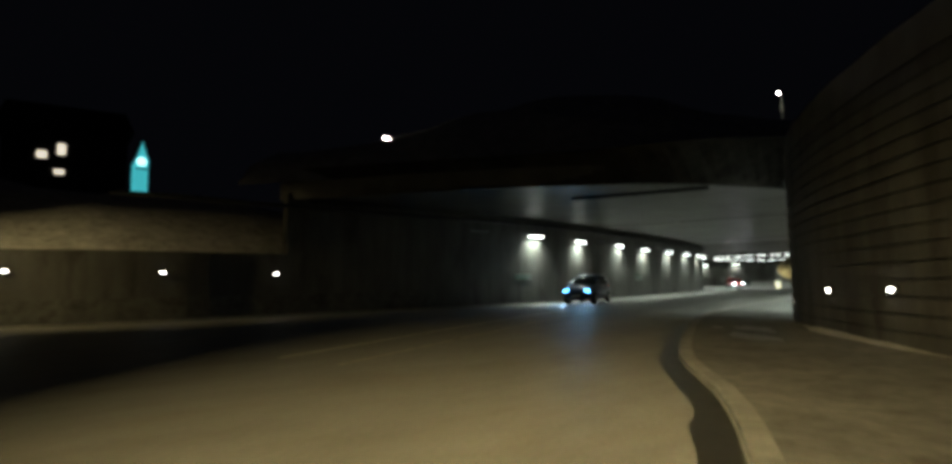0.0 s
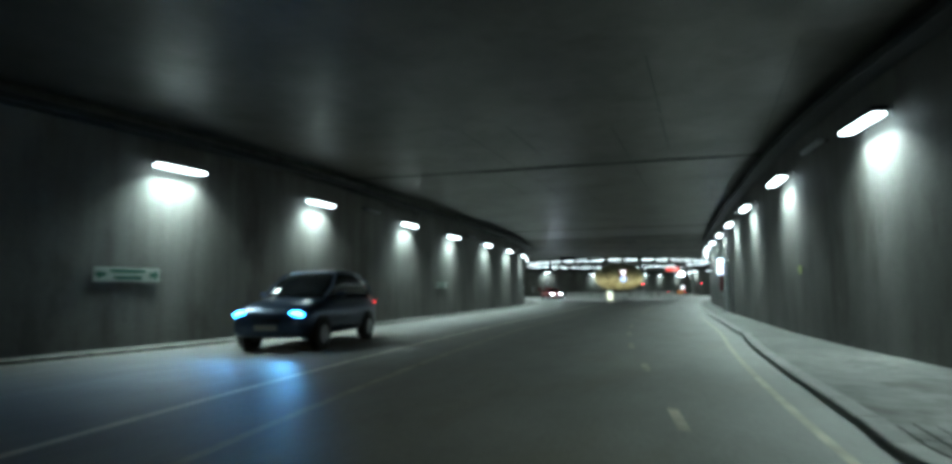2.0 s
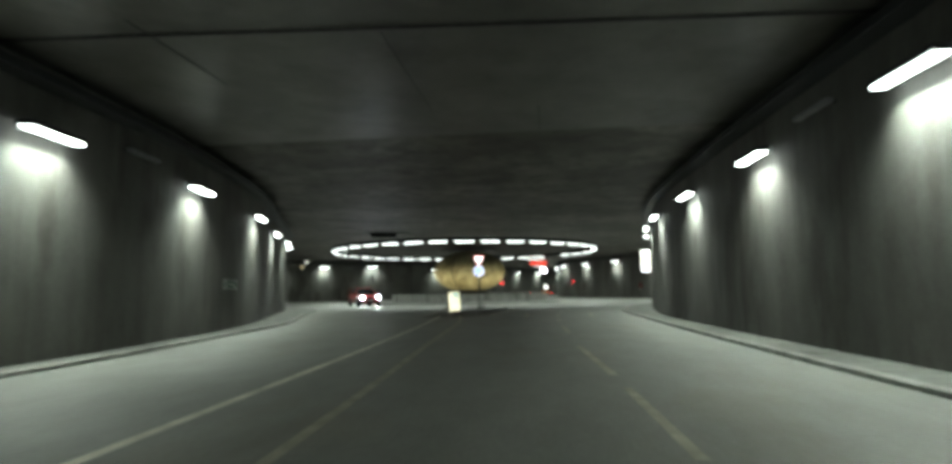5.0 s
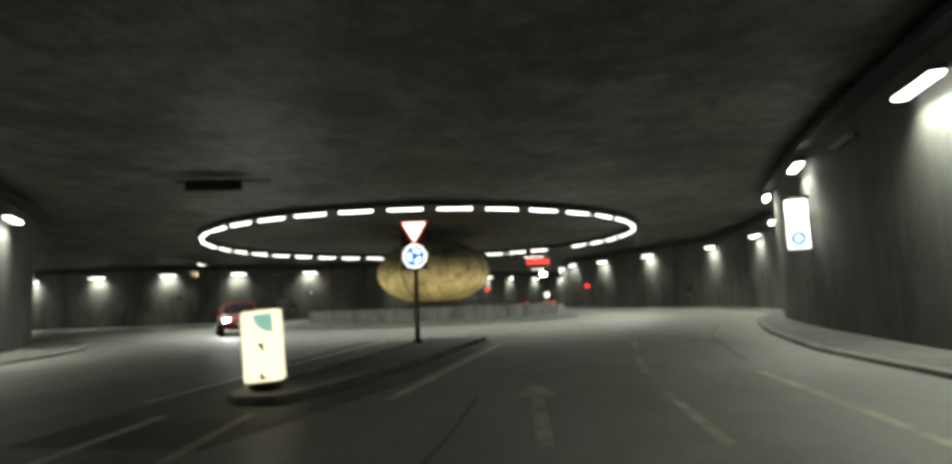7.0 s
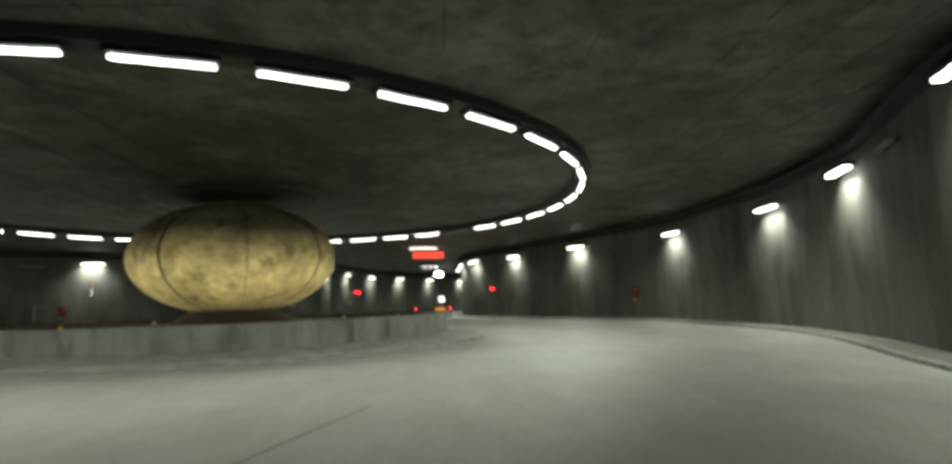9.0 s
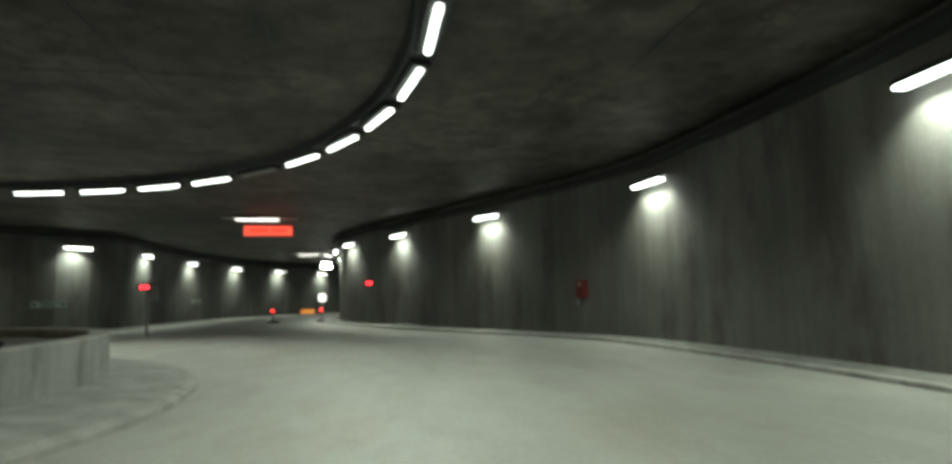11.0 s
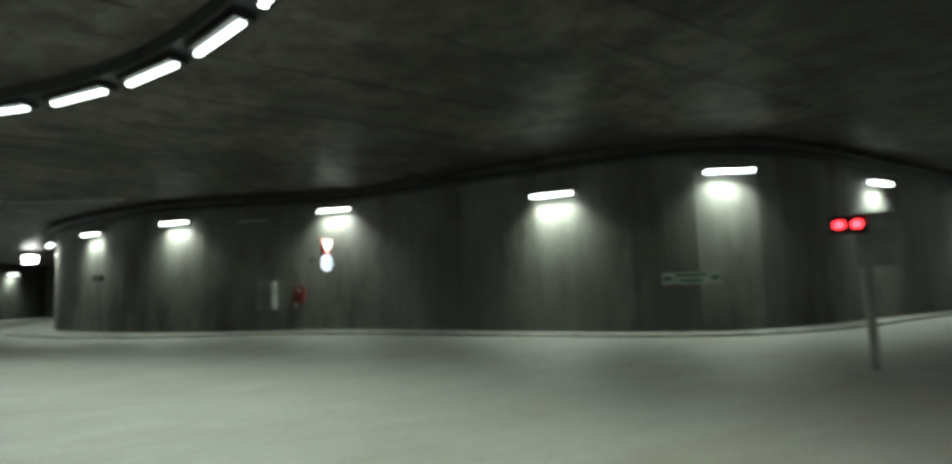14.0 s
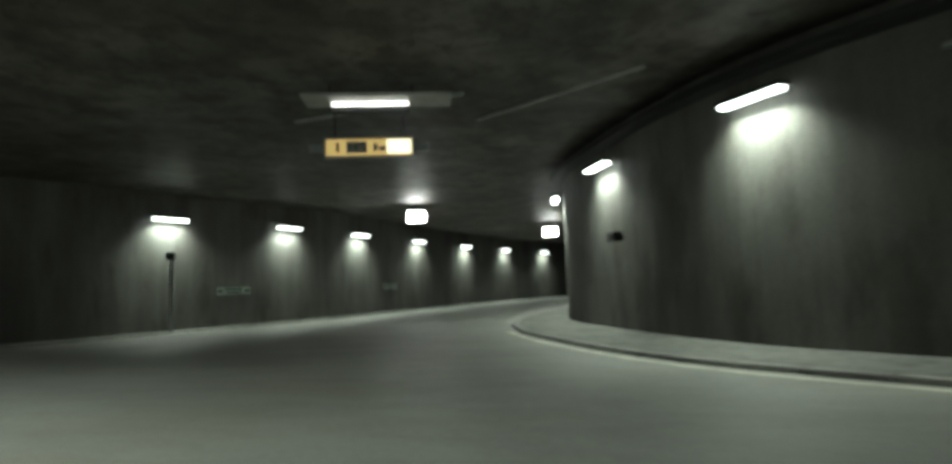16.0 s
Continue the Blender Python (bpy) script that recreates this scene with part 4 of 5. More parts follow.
stripe([(7.5, -62), (3.6, -48), (1.9, -38), (0.95, -28), (0.7, -24), (0.1, -12), (-0.4, -2.5), (-1.0, 6), (-1.6, 12)], 0.13)
stripe([(9.2, -62), (5.2, -48), (3.3, -38), (2.25, -28), (2.15, -24), (1.5, -12), (0.8, -2.5), (0.2, 6), (-0.6, 12)], 0.12, FADED)
stripe([(0.75, 12.8), (1.1, 17), (1.5, 21.2)], 0.15)
stripe([(-2.5, 13.0), (-2.45, 18), (-2.3, 24.0)], 0.12)
for a, c in (((7.68, -41.6), (7.52, -40.6)), ((7.02, -37.7), (6.88, -36.8)), ((6.4, -34.2), (6.22, -33.0)), ((5.9, -30.5), (5.76, -29.4)), ((5.54, -27.0), (5.44, -25.8)), ((5.24, -22.9), (5.16, -22.0)), ((4.78, -15.4), (4.6, -12.5)), ((4.58, -11.8), (4.46, -8.7)), ((4.42, -7.6), (4.15, -3.3)),
             ((4.1, 0.5), (4.0, 3.4)), ((3.95, 6.2), (3.95, 8.6)), ((3.97, 10.4), (4.0, 12.9)), ((4.1, 14.7), (4.3, 16.9)), ((4.55, 18.8), (4.85, 21.0))):
    stripe([a, ((a[0] + c[0]) / 2, (a[1] + c[1]) / 2), c], 0.11, FADED)
edge = [p + n * 0.42 for p, n in zip(KERB_EAST, normals(KERB_EAST)) if -44 < p.y < -17]
stripe([tuple(p) for p in edge[::4]], 0.09, FADED)
edge = [p - n * 0.3 for p, n in zip(KERB_WEST, normals(KERB_WEST)) if -45 < p.y < -12]
stripe([tuple(p) for p in edge[::4]], 0.1, FADED)
edge = [p + n * 0.3 for p, n in zip(KERB_NORTH, normals(KERB_NORTH)) if -34 < p.x < -18.5]
stripe([tuple(p) for p in edge[::4]], 0.14)


def road_arrow(x, y, turn, bent):
    bm = bmesh.new()
    pts = [(-0.07, 0), (0.07, 0), (0.07, 2.4), (0.24, 2.4), (0, 3.6), (-0.24, 2.4), (-0.07, 2.4)]
    if bent:
        pts = [(-0.07, 0), (0.07, 0), (0.07, 2.6), (0.5, 3.0), (0.6, 2.75), (0.85, 3.5), (0.2, 3.6), (0.32, 3.3), (-0.07, 2.85)]
    bm.faces.new([bm.verts.new((px, py, 0.004)) for px, py in pts])
    ob = part("road_arrow", bm, FADED)
    ob.matrix_basis = Matrix.Translation((x, y, 0)) @ Matrix.Rotation(radians(turn), 4, "Z")
    tagged(ob, "worn white arrow painted on the lane", "road marking", kind="structure")


WET = weathered("wet_gutter", (0.028, 0.027, 0.025), (0.06, 0.058, 0.053), 0.34, False, 1.2, 0.0, 0.6)
line = [p for p in KERB_EAST if -68 < p.y < -45]
bm = bmesh.new()
band(bm, offset(line, 0.02), [p + n * (0.3 + 0.16 * noise.noise(Vector((p.x, p.y, 0)) * 0.45) + 0.25 * max(0.0, noise.noise(Vector((p.x, p.y, 9)) * 0.9))) for p, n in zip(line, normals(line))], -0.01, 0.003)
tagged(part("gutter", bm, WET), "dark wet gutter with meltwater along the kerb", "gutter", kind="structure")
MELT = weathered("wet_paving", (0.085, 0.085, 0.08), (0.14, 0.14, 0.13), 0.36, False, 1.4, 0.0, 0.6)
for cx, cy, rx, ry, turn in ((13.0, -52.1, 0.55, 1.1, 35), (13.5, -54.3, 0.5, 1.3, 38), (12.05, -52.0, 0.16, 0.45, 30)):
    bm = bmesh.new()
    rim = []
    for k in range(36):
        a = 2 * math.pi * k / 36
        r = 0.8 + 0.55 * noise.noise(Vector((math.cos(a) * 1.6 + cx, math.sin(a) * 1.6 + cy, 2)))
        rim.append(bm.verts.new((rx * r * math.cos(a), ry * r * math.sin(a), 0)))
    bm.faces.new(rim)
    ob = part("melt_patch", bm, MELT)
    ob.matrix_basis = Matrix.Translation((cx, cy, 0.0695)) @ Matrix.Rotation(radians(turn), 4, "Z")
    tagged(ob, "thin wet patch of meltwater on the pavement", "puddle", kind="structure")
SNOW = weathered("dirty_snow", (0.36, 0.35, 0.32), (0.6, 0.59, 0.56), 0.7, False, 1.5, 0.0, 0.7)
line = [p for p in EAST if -56.5 < p.y < -48.5]
bm = bmesh.new()
rows = []
for k, (p, n) in enumerate(zip(line, normals(line))):
    g = max(0.12, 0.6 + 0.9 * noise.noise(Vector((p.x, p.y, 4)) * 0.6)) * min(1.0, 0.15 + 0.3 * k, 0.15 + 0.3 * (len(line) - 1 - k))
    rows.append([bm.verts.new((p.x + n.x * d * g, p.y + n.y * d * g, z)) for d, z in ((0.03, 0.062), (0.04, 0.066 + 0.1 * g), (0.16, 0.066 + 0.075 * g), (0.36, 0.062))])
for a, c in zip(rows, rows[1:]):
    for i in range(3):
        bm.faces.new((a[i], a[i + 1], c[i + 1], c[i]))
tagged(part("snow_ridge", bm, SNOW, smooth=True), "thin ridge of dirty old snow along the wall foot", "snow", kind="structure")
TAR = plain("tar_filler", (0.12, 0.12, 0.112), 0.6)
for pts in ([(1.45, 8.2), (1.75, 10.3), (1.8, 13.0)], [(1.2, 23.4), (1.5, 25.6), (2.4, 28.6)], [(6.0, -50.0), (5.7, -47.2), (5.6, -45.6)], [(5.9, 16.0), (7.0, 22.0), (8.6, 27.0)]):
    line = curve(pts, 0.3)
    bm = bmesh.new()
    band(bm, offset(line, 0.025), offset(line, -0.025), -0.01, 0.003)
    tagged(part("tar_seam", bm, TAR), "dark sealed crack in the asphalt", "road seam", kind="structure")

road_arrow(2.6, 10.4, 2, False)
stripe([(5.45, 10.2), (5.55, 12.4), (5.62, 14.6)], 0.12, FADED)

# ---- ceiling bar and joints ----
SLOT = (3.01, -43.27, 8.66, -42.24)
bm = bmesh.new()
bar_a, bar_c = Vector((SLOT[0], SLOT[1])), Vector((SLOT[2], SLOT[3]))
length = (bar_c - bar_a).length
outline = [(length / 2 + 0.24 * math.cos(t), 0.24 * math.sin(t)) for t in np.linspace(-math.pi / 2, math.pi / 2, 12)]
outline += [(-length / 2 - 0.24 * math.cos(t), 0.24 * math.sin(t)) for t in np.linspace(math.pi / 2, -math.pi / 2, 12)]
low = [bm.verts.new((x * 0.995, y * 0.8, -0.09)) for x, y in outline]
mid = [bm.verts.new((x, y, -0.05)) for x, y in outline]
top = [bm.verts.new((x, y, 0.02)) for x, y in outline]
bm.faces.new(low)
bm.faces.new(top)
for u, v in ((low, mid), (mid, top)):
    for i in range(len(u)):
        j = (i + 1) % len(u)
        bm.faces.new((u[i], u[j], v[j], v[i]))
slot = part("ceiling_bar", bm, BLACK)
slot.matrix_basis = Matrix.Translation((*((bar_a + bar_c) / 2), CEIL)) @ Matrix.Rotation(math.atan2(bar_c.y - bar_a.y, bar_c.x - bar_a.x), 4, "Z")
tagged(slot, "long black round-ended bar fixed under the ceiling", "ceiling bar")
# formwork seams of the cast ceiling
bm = bmesh.new()
rng = random.Random(4)
for k in range(-14, 18):
    x = -1.42 + 1.215 * k
    y = -38 + rng.uniform(0, 6)
    while y < 66:
        ln = rng.uniform(2.5, 9)
        if rng.random() < (0.5 if y > 14 else 0.15):
            box(bm, (rng.uniform(0.012, 0.03), ln, 0.012), (x + rng.uniform(-0.015, 0.015), y + ln / 2, CEIL - 0.004))
        y += ln + rng.uniform(0.2, 2.0)
for k in range(9):
    y = 18 + 5.6 * k + rng.uniform(-0.5, 0.5)
    for j in range(2):
        x = -20 + 16 * j + rng.uniform(0, 10)
        box(bm, (rng.uniform(2, 5), 0.02, 0.012), (x, y + rng.uniform(-0.05, 0.05), CEIL - 0.004))
tagged(part("ceiling_seam", bm, DARK), "dark formwork seams in the cast ceiling", "seam", kind="stuff")
for (x0, y0), (x1, y1) in (((-4.2, -29), (10, -27.5)), ((-5.2, -8), (8.6, -7))):
    a, c = Vector((x0, y0)), Vector((x1, y1))
    j = boxed("ceiling_joint", ((c - a).length, 0.07, 0.03), (0, 0, 0), BLACK)
    j.matrix_basis = Matrix.Translation((*((a + c) / 2), CEIL - 0.012)) @ Matrix.Rotation(math.atan2(y1 - y0, x1 - x0), 4, "Z")
    tagged(j, "dark sealed joint across the ceiling", "joint", kind="structure")

# ---- cars ----
CAR_BLUE = plain("dark_blue_car_paint", (0.035, 0.055, 0.10), 0.28, 0.5)
CAR_RED = plain("red_car_paint", (0.20, 0.015, 0.012), 0.3, 0.2)
GLASS = plain("car_glass", (0.012, 0.014, 0.016), 0.08)
RUBBER = plain("tyre_rubber", (0.015, 0.015, 0.015), 0.9)
HEAD_BLUE = glow("xenon_headlight", (0.07, 0.38, 1.0), 20.0)
HEAD_WHITE = glow("white_headlight", (0.8, 0.92, 1.0), 110.0)
TAIL = glow("tail_light", (1.0, 0.03, 0.03), 7.0)
TAIL_OFF = plain("tail_lens", (0.25, 0.01, 0.01), 0.3)


def loft(bm, rows):
    rows = [[bm.verts.new(p) for p in r] for r in rows]
    m = len(rows[0])
    for r, s in zip(rows, rows[1:]):
        for k in range(m):
            bm.faces.new((r[k], r[(k + 1) % m], s[(k + 1) % m], s[k]))
    bm.faces.new(rows[0])
    bm.faces.new(rows[-1][::-1])


def section(y, half, z0, z1, power=0.45, n=20):
    """A rounded box across the car."""
    out = []
    for i in range(n):
        a = 2 * math.pi * i / n
        c, d = math.cos(a), math.sin(a)
        out.append((half * math.copysign(abs(c) ** power, c), y, (z0 + z1) / 2 + (z1 - z0) / 2 * math.copysign(abs(d) ** power, d)))
    return out


def car(paint, head, tail, label, tall=1.0, plate=None):
    """Nose towards +y, on z = 0."""
    e = empty("car")
    tagged(e, label, "car")
    bm = bmesh.new()
    loft(bm, [section(y, h, z0, z1 * tall) for y, h, z0, z1 in ((-2.3, 0.70, 0.42, 0.78), (-2.24, 0.82, 0.32, 0.92), (-2.0, 0.88, 0.28, 0.98), (-1.0, 0.91, 0.24, 1.0), (0.2, 0.91, 0.24, 0.99),
                                                             (1.0, 0.90, 0.24, 0.97), (1.7, 0.88, 0.26, 0.88), (2.08, 0.83, 0.28, 0.78), (2.24, 0.72, 0.34, 0.66))])
    part("body", bm, paint, e, smooth=True)
    bm = bmesh.new()
    loft(bm, [section(y, h, 0.9 * tall, z1 * tall, 0.6) for y, h, z1 in ((-2.08, 0.66, 0.98), (-1.9, 0.74, 1.2), (-1.6, 0.76, 1.42), (-0.9, 0.77, 1.52), (0.0, 0.76, 1.5), (0.45, 0.75, 1.36), (1.05, 0.72, 0.97))])
    part("cabin_glass", bm, GLASS, e, "dark windows", True)
    bm = bmesh.new()
    loft(bm, [section(y, h, (z1 - 0.09) * tall, (z1 + 0.012) * tall, 0.6) for y, h, z1 in ((-1.72, 0.6, 1.40), (-1.5, 0.64, 1.47), (-0.9, 0.66, 1.53), (-0.1, 0.65, 1.51), (0.1, 0.6, 1.47))])
    part("roof", bm, paint, e, smooth=True)
    for sx in (-1, 1):
        for y0, y1, zt, zb in ((0.12, 1.0, 1.45, 0.96), (-1.75, -2.06, 1.38, 0.96)):
            bm = bmesh.new()
            loft(bm, [[(sx * hx + dx, y + dy, z * tall) for dx, dy in ((-0.03, -0.03), (0.03, -0.03), (0.03, 0.03), (-0.03, 0.03))] for hx, y, z in ((0.645, y0, zt), (0.745, (y0 + y1) / 2, (zt + zb) / 2), (0.76, y1, zb))])
            part("pillar", bm, paint, e)
        for y in (-1.4, 1.4):
            bm = bmesh.new()
            cyl(bm, 0.39, 0.39, 0.14, (sx * 0.855, y, 0.36), 28, Matrix.Rotation(math.pi / 2, 4, "Y"))
            part("wheel_arch", bm, BLACK, e)
            bm = bmesh.new()
            cyl(bm, 0.33, 0.33, 0.22, (sx * 0.83, y, 0.33), 28, Matrix.Rotation(math.pi / 2, 4, "Y"))
            wheel = part("wheel", bm, RUBBER, e)
            bm = bmesh.new()
            cyl(bm, 0.2, 0.19, 0.24, (sx * 0.83, y, 0.33), 16, Matrix.Rotation(math.pi / 2, 4, "Y"))
            part("rim", bm, STEEL, wheel)
        bm = bmesh.new()
        bmesh.ops.create_uvsphere(bm, u_segments=16, v_segments=10, radius=0.5)
        bmesh.ops.scale(bm, vec=(0.36, 0.2, 0.17), verts=bm.verts)
        bmesh.ops.translate(bm, vec=(sx * 0.62, 2.12, 0.66 * tall), verts=bm.verts)
        part("headlight", bm, head, e, smooth=True)
        bm = bmesh.new()
        box(bm, (0.26, 0.1, 0.15), (sx * 0.66, -2.25, 0.8 * tall), None, 0.04)
        part("tail_light", bm, tail, e)
        bm = bmesh.new()
        box(bm, (0.2, 0.12, 0.14), (sx * 0.97, 0.6, 1.02 * tall), None, 0.04)
        part("mirror", bm, paint, e)
    for y in (2.25, -2.31):
        bm = bmesh.new()
        box(bm, (0.5, 0.02, 0.11), (0, y, 0.5 if y > 0 else 0.72))
        part("number_plate", bm, plate or PALE, e, "plate with no writing")
    bm = bmesh.new()
    box(bm, (0.7, 0.06, 0.13), (0, 2.21, 0.63), None, 0.02)
    part("grille", bm, BLACK, e)
    return e


def headlights(c, colour, power):
    """The beams of a car's two lit headlights."""
    for sx in (-1, 1):
        lamp = bpy.data.lights.new("headlight_beam", "SPOT")
        lamp.energy, lamp.color, lamp.spot_size, lamp.spot_blend, lamp.shadow_soft_size = power, colour, radians(70), 0.9, 0.0
        new("headlight_beam", lamp).matrix_basis = c.matrix_basis @ look((sx * 0.62, 2.3, 0.68), (sx * 0.62, 12.0, 0.1))


c1 = car(CAR_BLUE, HEAD_BLUE, TAIL, "dark blue car with bluish headlights on the approach lane", 1.16)
c1.matrix_basis = Matrix.Translation((-1.15, -34.9, 0)) @ Matrix.Rotation(radians(191), 4, "Z")
headlights(c1, (0.2, 0.55, 1.0), 260.0)
c2 = car(CAR_RED, HEAD_WHITE, TAIL_OFF, "red car with bright headlights waiting in the roundabout")
c2.matrix_basis = Matrix.Translation((-12.0, 33.3, 0)) @ Matrix.Rotation(radians(212), 4, "Z")
headlights(c2, (0.95, 0.97, 1.0), 120.0)
# made-up barrier: its red lamps stand in for a moving car's tail lights
bar = empty("road_barrier", Matrix.Translation((2.5, 74.8, 0)) @ Matrix.Rotation(radians(-14), 4, "Z"))
tagged(bar, "low dark barrier standing in for car tail lights, with an amber panel", "barrier")
for x in (-1.6, 1.6):
    boxed("foot", (0.5, 0.7, 0.12), (x, 0, 0.06), BLACK, bar, bevel=0.02)
    bm = bmesh.new()
    cyl(bm, 0.035, 0.035, 0.66, (x, 0, 0.43), 12)
    part("post", bm, DARK, bar)
    bm = bmesh.new()
    cyl(bm, 0.065, 0.065, 0.08, (x, -0.06, 0.78), 20, Matrix.Rotation(math.pi / 2, 4, "X"))
    part("car_tail_lamp", bm, TAIL, bar, "red lamp in place of a car's tail light")
boxed("boom", (3.2, 0.05, 0.07), (0, 0.02, 0.66), BLACK, bar, bevel=0.01)
boxed("panel", (0.9, 0.03, 0.24), (0.7, -0.03, 0.68), glow("amber_panel", (1.0, 0.35, 0.06), 0.5), bar, "dim lit amber panel")

# ---- outside: the portal, the banks, the building ----
P0, P1 = Vector((-14, -62.0)), Vector((17.5, -39.3))
w = (P1 - P0).normalized()
n = Vector((w.y, -w.x))
low = curve(MOUTH, 0.5)
top_line = curve([(-7.3, -52.3), (-1.5, -49.6), (4.5, -46.6), (8.6, -45.2), (10.9, -43.9), (12.4, -42.7), (13.6, -41.4)], 0.5)
bm = bmesh.new()
rings = []
for k in range(41):
    (a, wa, _), (c, _, _) = at_arc(low, k / 40 * 26.6), at_arc(top_line, k / 40 * 24.2)
    back = Vector((-wa.y, wa.x)) * 0.7
    rings.append([bm.verts.new(v) for v in ((a.x, a.y, CEIL - 0.02), (c.x, c.y, CEIL + 1.5), (c.x + back.x, c.y + back.y, CEIL + 1.5), (a.x + back.x, a.y + back.y, CEIL + 0.02))])
for r, q in zip(rings, rings[1:]):
    for i in range(4):
        bm.faces.new((r[i], r[(i + 1) % 4], q[(i + 1) % 4], q[i]))
bm.faces.new(rings[0])
bm.faces.new(rings[-1][::-1])
tagged(part("portal_beam", bm, PORTAL), "curved concrete beam over the tunnel mouth, darkened for shade", "beam", kind="structure")


def bank(name, rows, mat, label, rough=0.25):
    """A lumpy slope between lines of equal count, from near to far."""
    bm = bmesh.new()
    grid = []
    for k, row in enumerate(rows):
        grid.append([bm.verts.new((x, y, z + (noise.noise(Vector((x, y, z)) * 0.35) * rough if 0 < k else noise.noise(Vector((x, y, 3)) * 0.8) * 0.15))) for x, y, z in row])
    for r, s in zip(grid, grid[1:]):
        for i in range(len(r) - 1):
            bm.faces.new((r[i], r[i + 1], s[i + 1], s[i]))
    tagged(part(name, bm, mat, smooth=True), label, "bank", kind="structure")


# the west wall outside is low: the bank rises behind its top
out_w = [p for p in WEST if p.y < -44]
rows = []
for d, z in ((0.5, 2.7), (2, 3.3), (5, 4.6), (9, 6.0), (14, 6.9), (22, 7.3), (40, 7.3)):
    rows.append([(p.x - d * 0.95, p.y + d * 0.25, z) for p in out_w[::2]])
bank("snow_bank", rows, SNOW, "dim snowy bank above the retaining wall", 0.7)
rows = []
for d, z, lift in ((3.2, CEIL + 0.75, 0.0), (4.5, CEIL + 2.0, 0.2), (8, CEIL + 3.4, 1.0), (16, CEIL + 3.6, 0.6), (40, CEIL + 3.8, 0.4)):
    rows.append([(P0.x + w.x * t - n.x * d, P0.y + w.y * t - n.y * d, z + lift * 2.4 * math.exp(-((t - 24.0) / 6.5) ** 2) + lift * 0.9 * min(1.0, max(0.0, (t - 24) / 6))) for t in np.linspace(9, (P1 - P0).length + 10, 30)])
bank("roof_bank", rows, SNOW, "dim snowy slope over the tunnel roof", 0.35)

# pale plinth at the foot of the west wall
sub = [p for p in WEST if -78 < p.y < -43.6]
bm = bmesh.new()
band(bm, offset(sub, 0.01), offset(sub, -0.14), 0.1, 0.92)
tagged(part("wall_plinth", bm, PAVING), "paler concrete plinth at the foot of the wall", "plinth", kind="structure")

# grooved boards on the east wall outside
e = empty("board_cladding")
tagged(e, "grooved horizontal concrete boards on the outer wall", "wall cladding", kind="structure")
sub = [p for p in EAST if -66 < p.y < -37.5]
for k in range(17):
    bm = bmesh.new()
    band(bm, offset(sub, 0.002), offset(sub, 0.045), 0.085 + 0.3 * k, 0.085 + 0.3 * k + 0.255)
    part("board", bm, CONCRETE, e)

# small wall lights outside
SMALL = glow("small_wall_light", (1.0, 0.96, 0.85), 12.0)
first_small = None
for line, side, x, y, z in ((WEST, -1, -8.6, -62.6, 1.95), (WEST, -1, -7.6, -57.8, 1.9), (WEST, -1, -6.9, -53.2, 1.85), (EAST, 1, 14.9, -52.75, 1.03), (EAST, 1, 16.15, -55.35, 1.08)):
    m = on_wall(line, side, x, y, z)
    if first_small is None:
        first_small = empty("small_light", m)
        tagged(first_small, "small oval lit lamp on the outer wall", "wall lamp", "small lamps on the outer walls")
        boxed("case", (0.28, 0.1, 0.14), (0, 0.06, 0), DARK, first_small, bevel=0.02)
        bm = bmesh.new()
        bmesh.ops.create_uvsphere(bm, u_segments=16, v_segments=8, radius=0.5)
        bmesh.ops.scale(bm, vec=(0.2, 0.07, 0.08), verts=bm.verts)
        bmesh.ops.translate(bm, vec=(0, 0.12, 0), verts=bm.verts)
        part("lens", bm, SMALL, first_small, "lit oval lens", True)
    else:
        copy_thing(first_small, m)


# street lamps of the outdoor road, two of them added out of view
def street_lamp(x, y, z, h, turn, colour, power=0.0, aim=None, spread=90, glare=60.0):
    e = empty("street_lamp", Matrix.Translation((x, y, z)) @ Matrix.Rotation(radians(turn), 4, "Z"))
    tagged(e, "lit street lamp on a grey steel pole, real or added for light", "street lamp", "street lamps outside")
    bm = bmesh.new()
    cyl(bm, 0.09, 0.06, h, (0, 0, h / 2), 14)
    part("pole", bm, STEEL, e)
    boxed("arm", (0.06, 1.2, 0.06), (0, 0.55, h), STEEL, e)
    boxed("head", (0.26, 0.6, 0.12), (0, 1.2, h), DARK, e, bevel=0.03)
    boxed("lens", (0.24, 0.5, 0.06), (0, 1.2, h - 0.07), glow("street_lens", colour, glare), e, "lit lens")
    if power:
        beam = bpy.data.lights.new("street_beam", "AREA")
        beam.shape, beam.size, beam.size_y, beam.energy, beam.color, beam.spread = "RECTANGLE", 0.24, 0.5, power, colour, radians(spread)
        eye = e.matrix_basis @ Vector((0, 1.2, h - 0.12))
        new("street_beam", beam).matrix_basis = look(tuple(eye), aim)
    return e


# first two lamps are added: fill for the headlit road and the left bank
WARM_FILL = (1.0, 0.80, 0.36)
street_lamp(19.8, -78.0, 0.0, 9.0, 20, WARM_FILL, 500.0, (14.5, -63, 0), 46)
street_lamp(-9.0, -74.0, 0.0, 9.0, -60, WARM_FILL, 120.0, (-9, -60, 0.6), 50)
street_lamp(5.0, -8.4, 9.6, 8.7, 180, (1.0, 0.9, 0.75))
street_lamp(-9.5, -43.4, 7.6, 2.5, 200, (1.0, 0.92, 0.8), 900.0, (0, -41, 9.3), 120, 8.0)

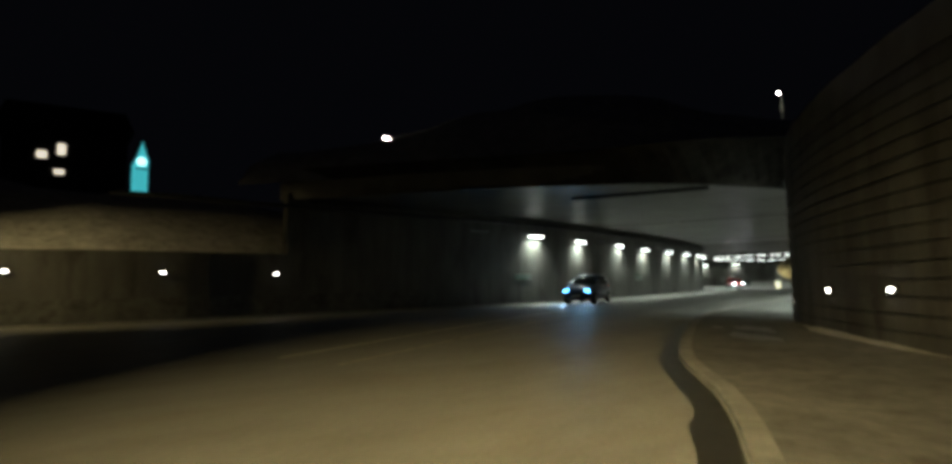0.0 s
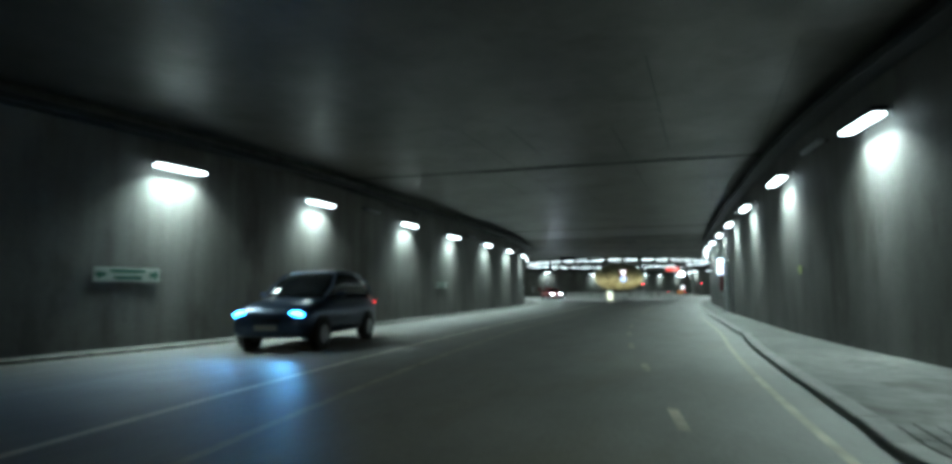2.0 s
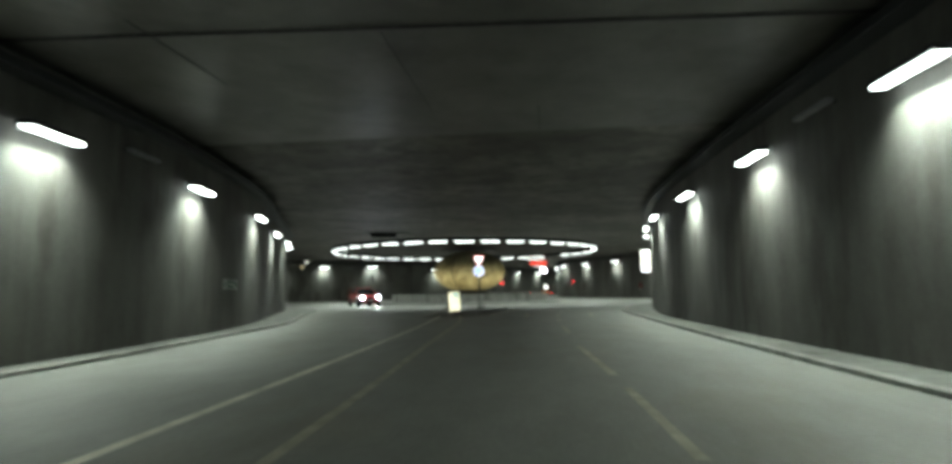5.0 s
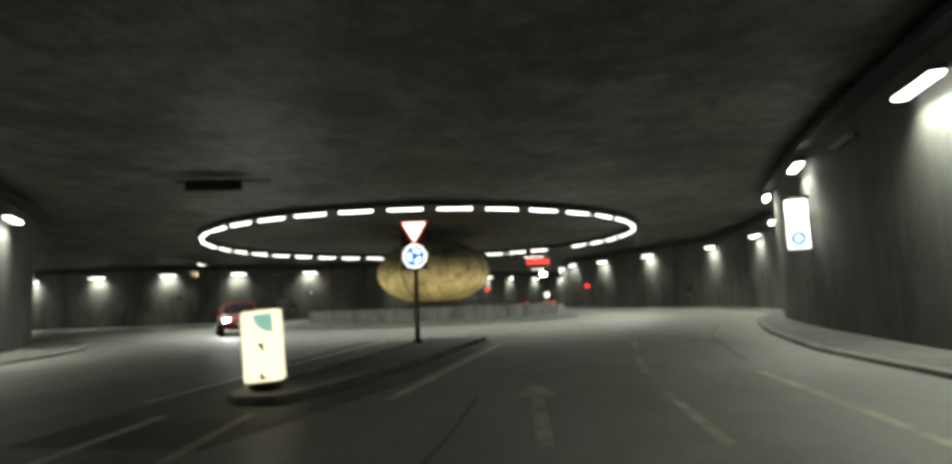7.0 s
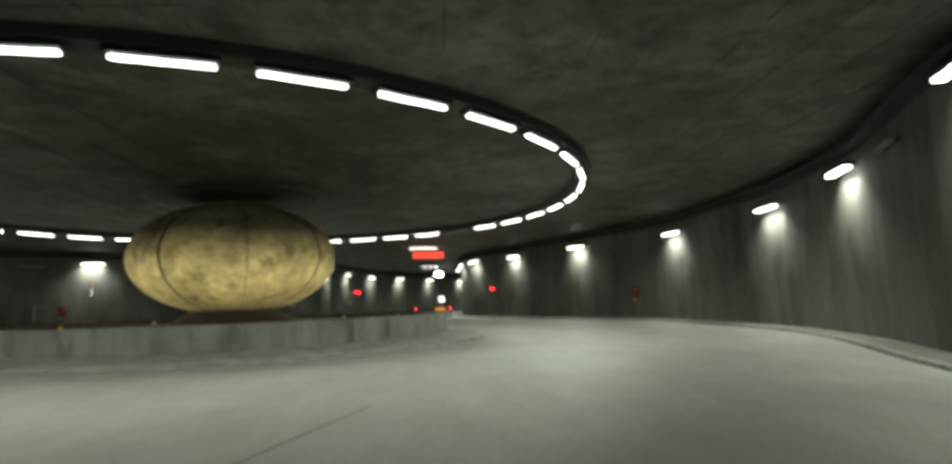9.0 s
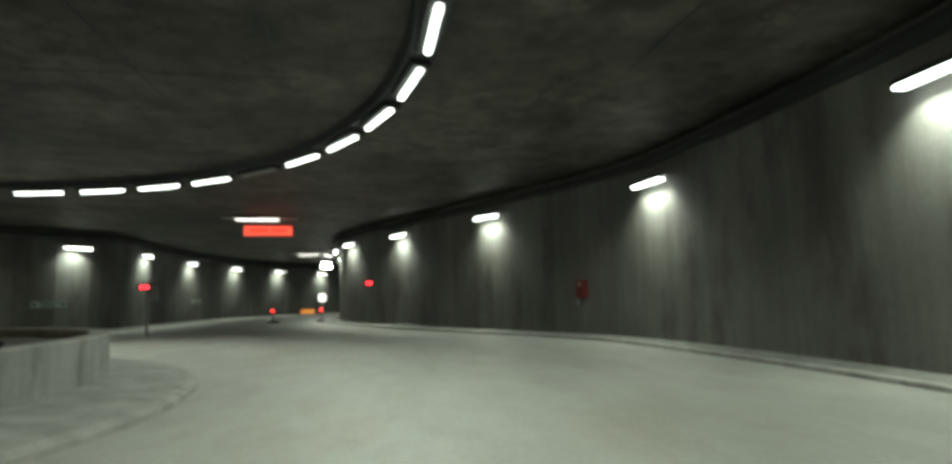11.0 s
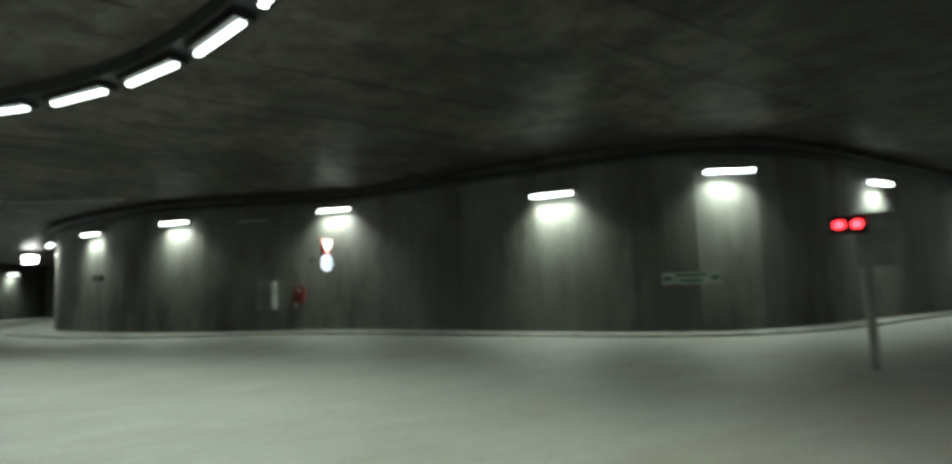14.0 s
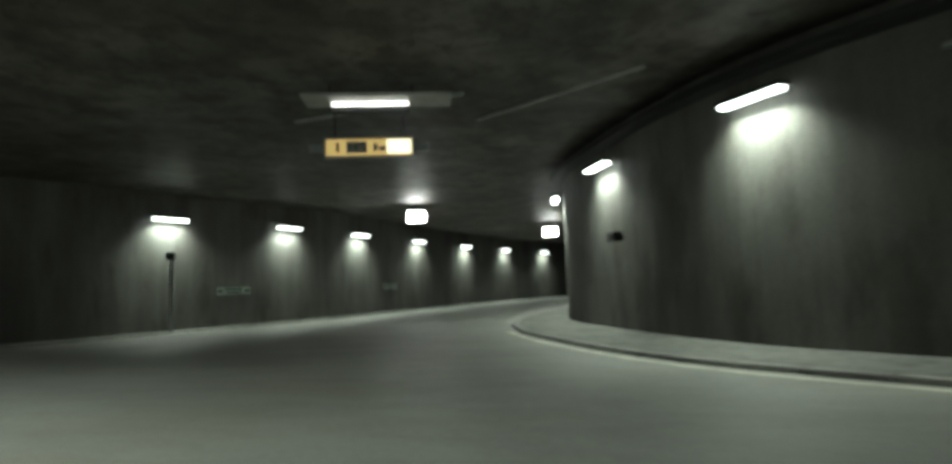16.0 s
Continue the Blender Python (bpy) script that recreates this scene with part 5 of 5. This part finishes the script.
# a distant building with lit windows
HOUSE = Matrix.Translation((-127.8, -29.8, 12.7)) @ Matrix.Rotation(radians(75.1), 4, "Z") @ Matrix.Scale(2.0, 4)
bld = empty("building", HOUSE)
tagged(bld, "dark distant house with three warm lit windows", "house")
bm = bmesh.new()
box(bm, (11, 9, 17.8), (1.2, 4.5, 2.5))
part("wall", bm, PORTAL, bld)
bm = bmesh.new()
prism(bm, [(-4.9, 11.4), (7.3, 11.4), (6.4, 13.4), (-4.0, 13.4)], -0.5, 9.5)
part("roof", bm, BLACK, bld)
WINDOW = glow("lit_window", (1.0, 0.9, 0.72), 0.8)
for x, z, ww, hh in ((-0.93, 8.2, 0.9, 0.8), (0.73, 8.9, 0.75, 1.2), (0.6, 6.5, 0.9, 0.55)):
    win = boxed("window", (ww, 0.1, hh), (x, -0.04, z), WINDOW, bld, "warm lit window")
    boxed("frame", (ww + 0.16, 0.08, 0.08), (x, -0.05, z - hh / 2 - 0.04), DARK, win)
tower = empty("lit_gable", HOUSE @ Matrix.Translation((8.15, 0, 0)))
tagged(tower, "narrow gable of a distant building, its teal light put in as glow", "house")
# the wall itself glows: the teal light falling on it is put into its colour
TEAL = glow("teal_glow_wall", (0.06, 0.50, 0.55), 0.75)
flat("wall", [(-0.62, -6.4), (0.62, -6.4), (0.62, 8.6), (0.0, 10.7), (-0.62, 8.6)], 0.0, 4.0, TEAL, tower, "wall with teal light put in as glow")
flat("roof_edge", [(0.66, 8.5), (0.85, 8.3), (0.0, 11.0), (-0.85, 8.3), (-0.66, 8.5), (0.0, 10.7)], -0.15, 4.1, BLACK, tower, "dark roof edge")
flat("lit_arch", circle(0.5, 24, -0.05, 8.4), -0.06, 0.0, glow("cyan_lamp", (0.5, 1.0, 1.0), 1.6), tower, "bright cyan arched window")
flat("bar", rect(1.2, 0.14, 0, 7.6), -0.08, 0.0, DARK, tower)

# ---- end walls that close the tunnels ----
for name, x, y, sx, sy in (("end_wall_north", 20, 118, 34, 0.5), ("end_wall_west", -76, 60, 0.5, 24)):
    o = boxed(name, (sx, sy, CEIL + 0.4), (x, y, CEIL / 2), CONCRETE)
    tagged(o, "dark concrete wall at the end of the tunnel", "wall", kind="structure")

# ---- kerbstones, last ----
kerbstones("kerb_east", KERB_EAST, 1, [((-5, -75), (30, 75))])
kerbstones("kerb_west", KERB_WEST, -1, [((-40, -70), (5, 45))])
kerbstones("kerb_north", KERB_NORTH, 1, [((-45, 40), (5, 90))])

# ---- paving blocks of the wide pavement at the portal ----
line = [p for p in KERB_EAST if -47.2 < p.y < -40.4]
total = sum((q - p).length for p, q in zip(line, line[1:]))
bm = bmesh.new()
box(bm, (0.266, 0.124, 0.03), (0, 0, 0.010))
block = part("paving_block", bm, PAVING, PAVED["pavement_east"])
count = 0
for j in range(12):
    k = 0
    while 0.2 + 0.28 * k < total - 0.2 and count < 295:
        p, w, n = at_arc(line, 0.2 + 0.28 * k + 0.14 * (j % 2))
        c = p - n * (0.3 + 0.15 * j)
        ob = block if count == 0 else new("paving_block", block.data)
        ob.parent = PAVED["pavement_east"]
        ob.matrix_basis = Matrix.Translation((c.x, c.y, 0.05 + random.uniform(-0.004, 0.005))) @ Matrix.Rotation(math.atan2(w.y, w.x) + random.uniform(-0.015, 0.015), 4, "Z") @ Matrix.Rotation(random.uniform(-0.012, 0.012), 4, "X")
        count += 1
        k += 1
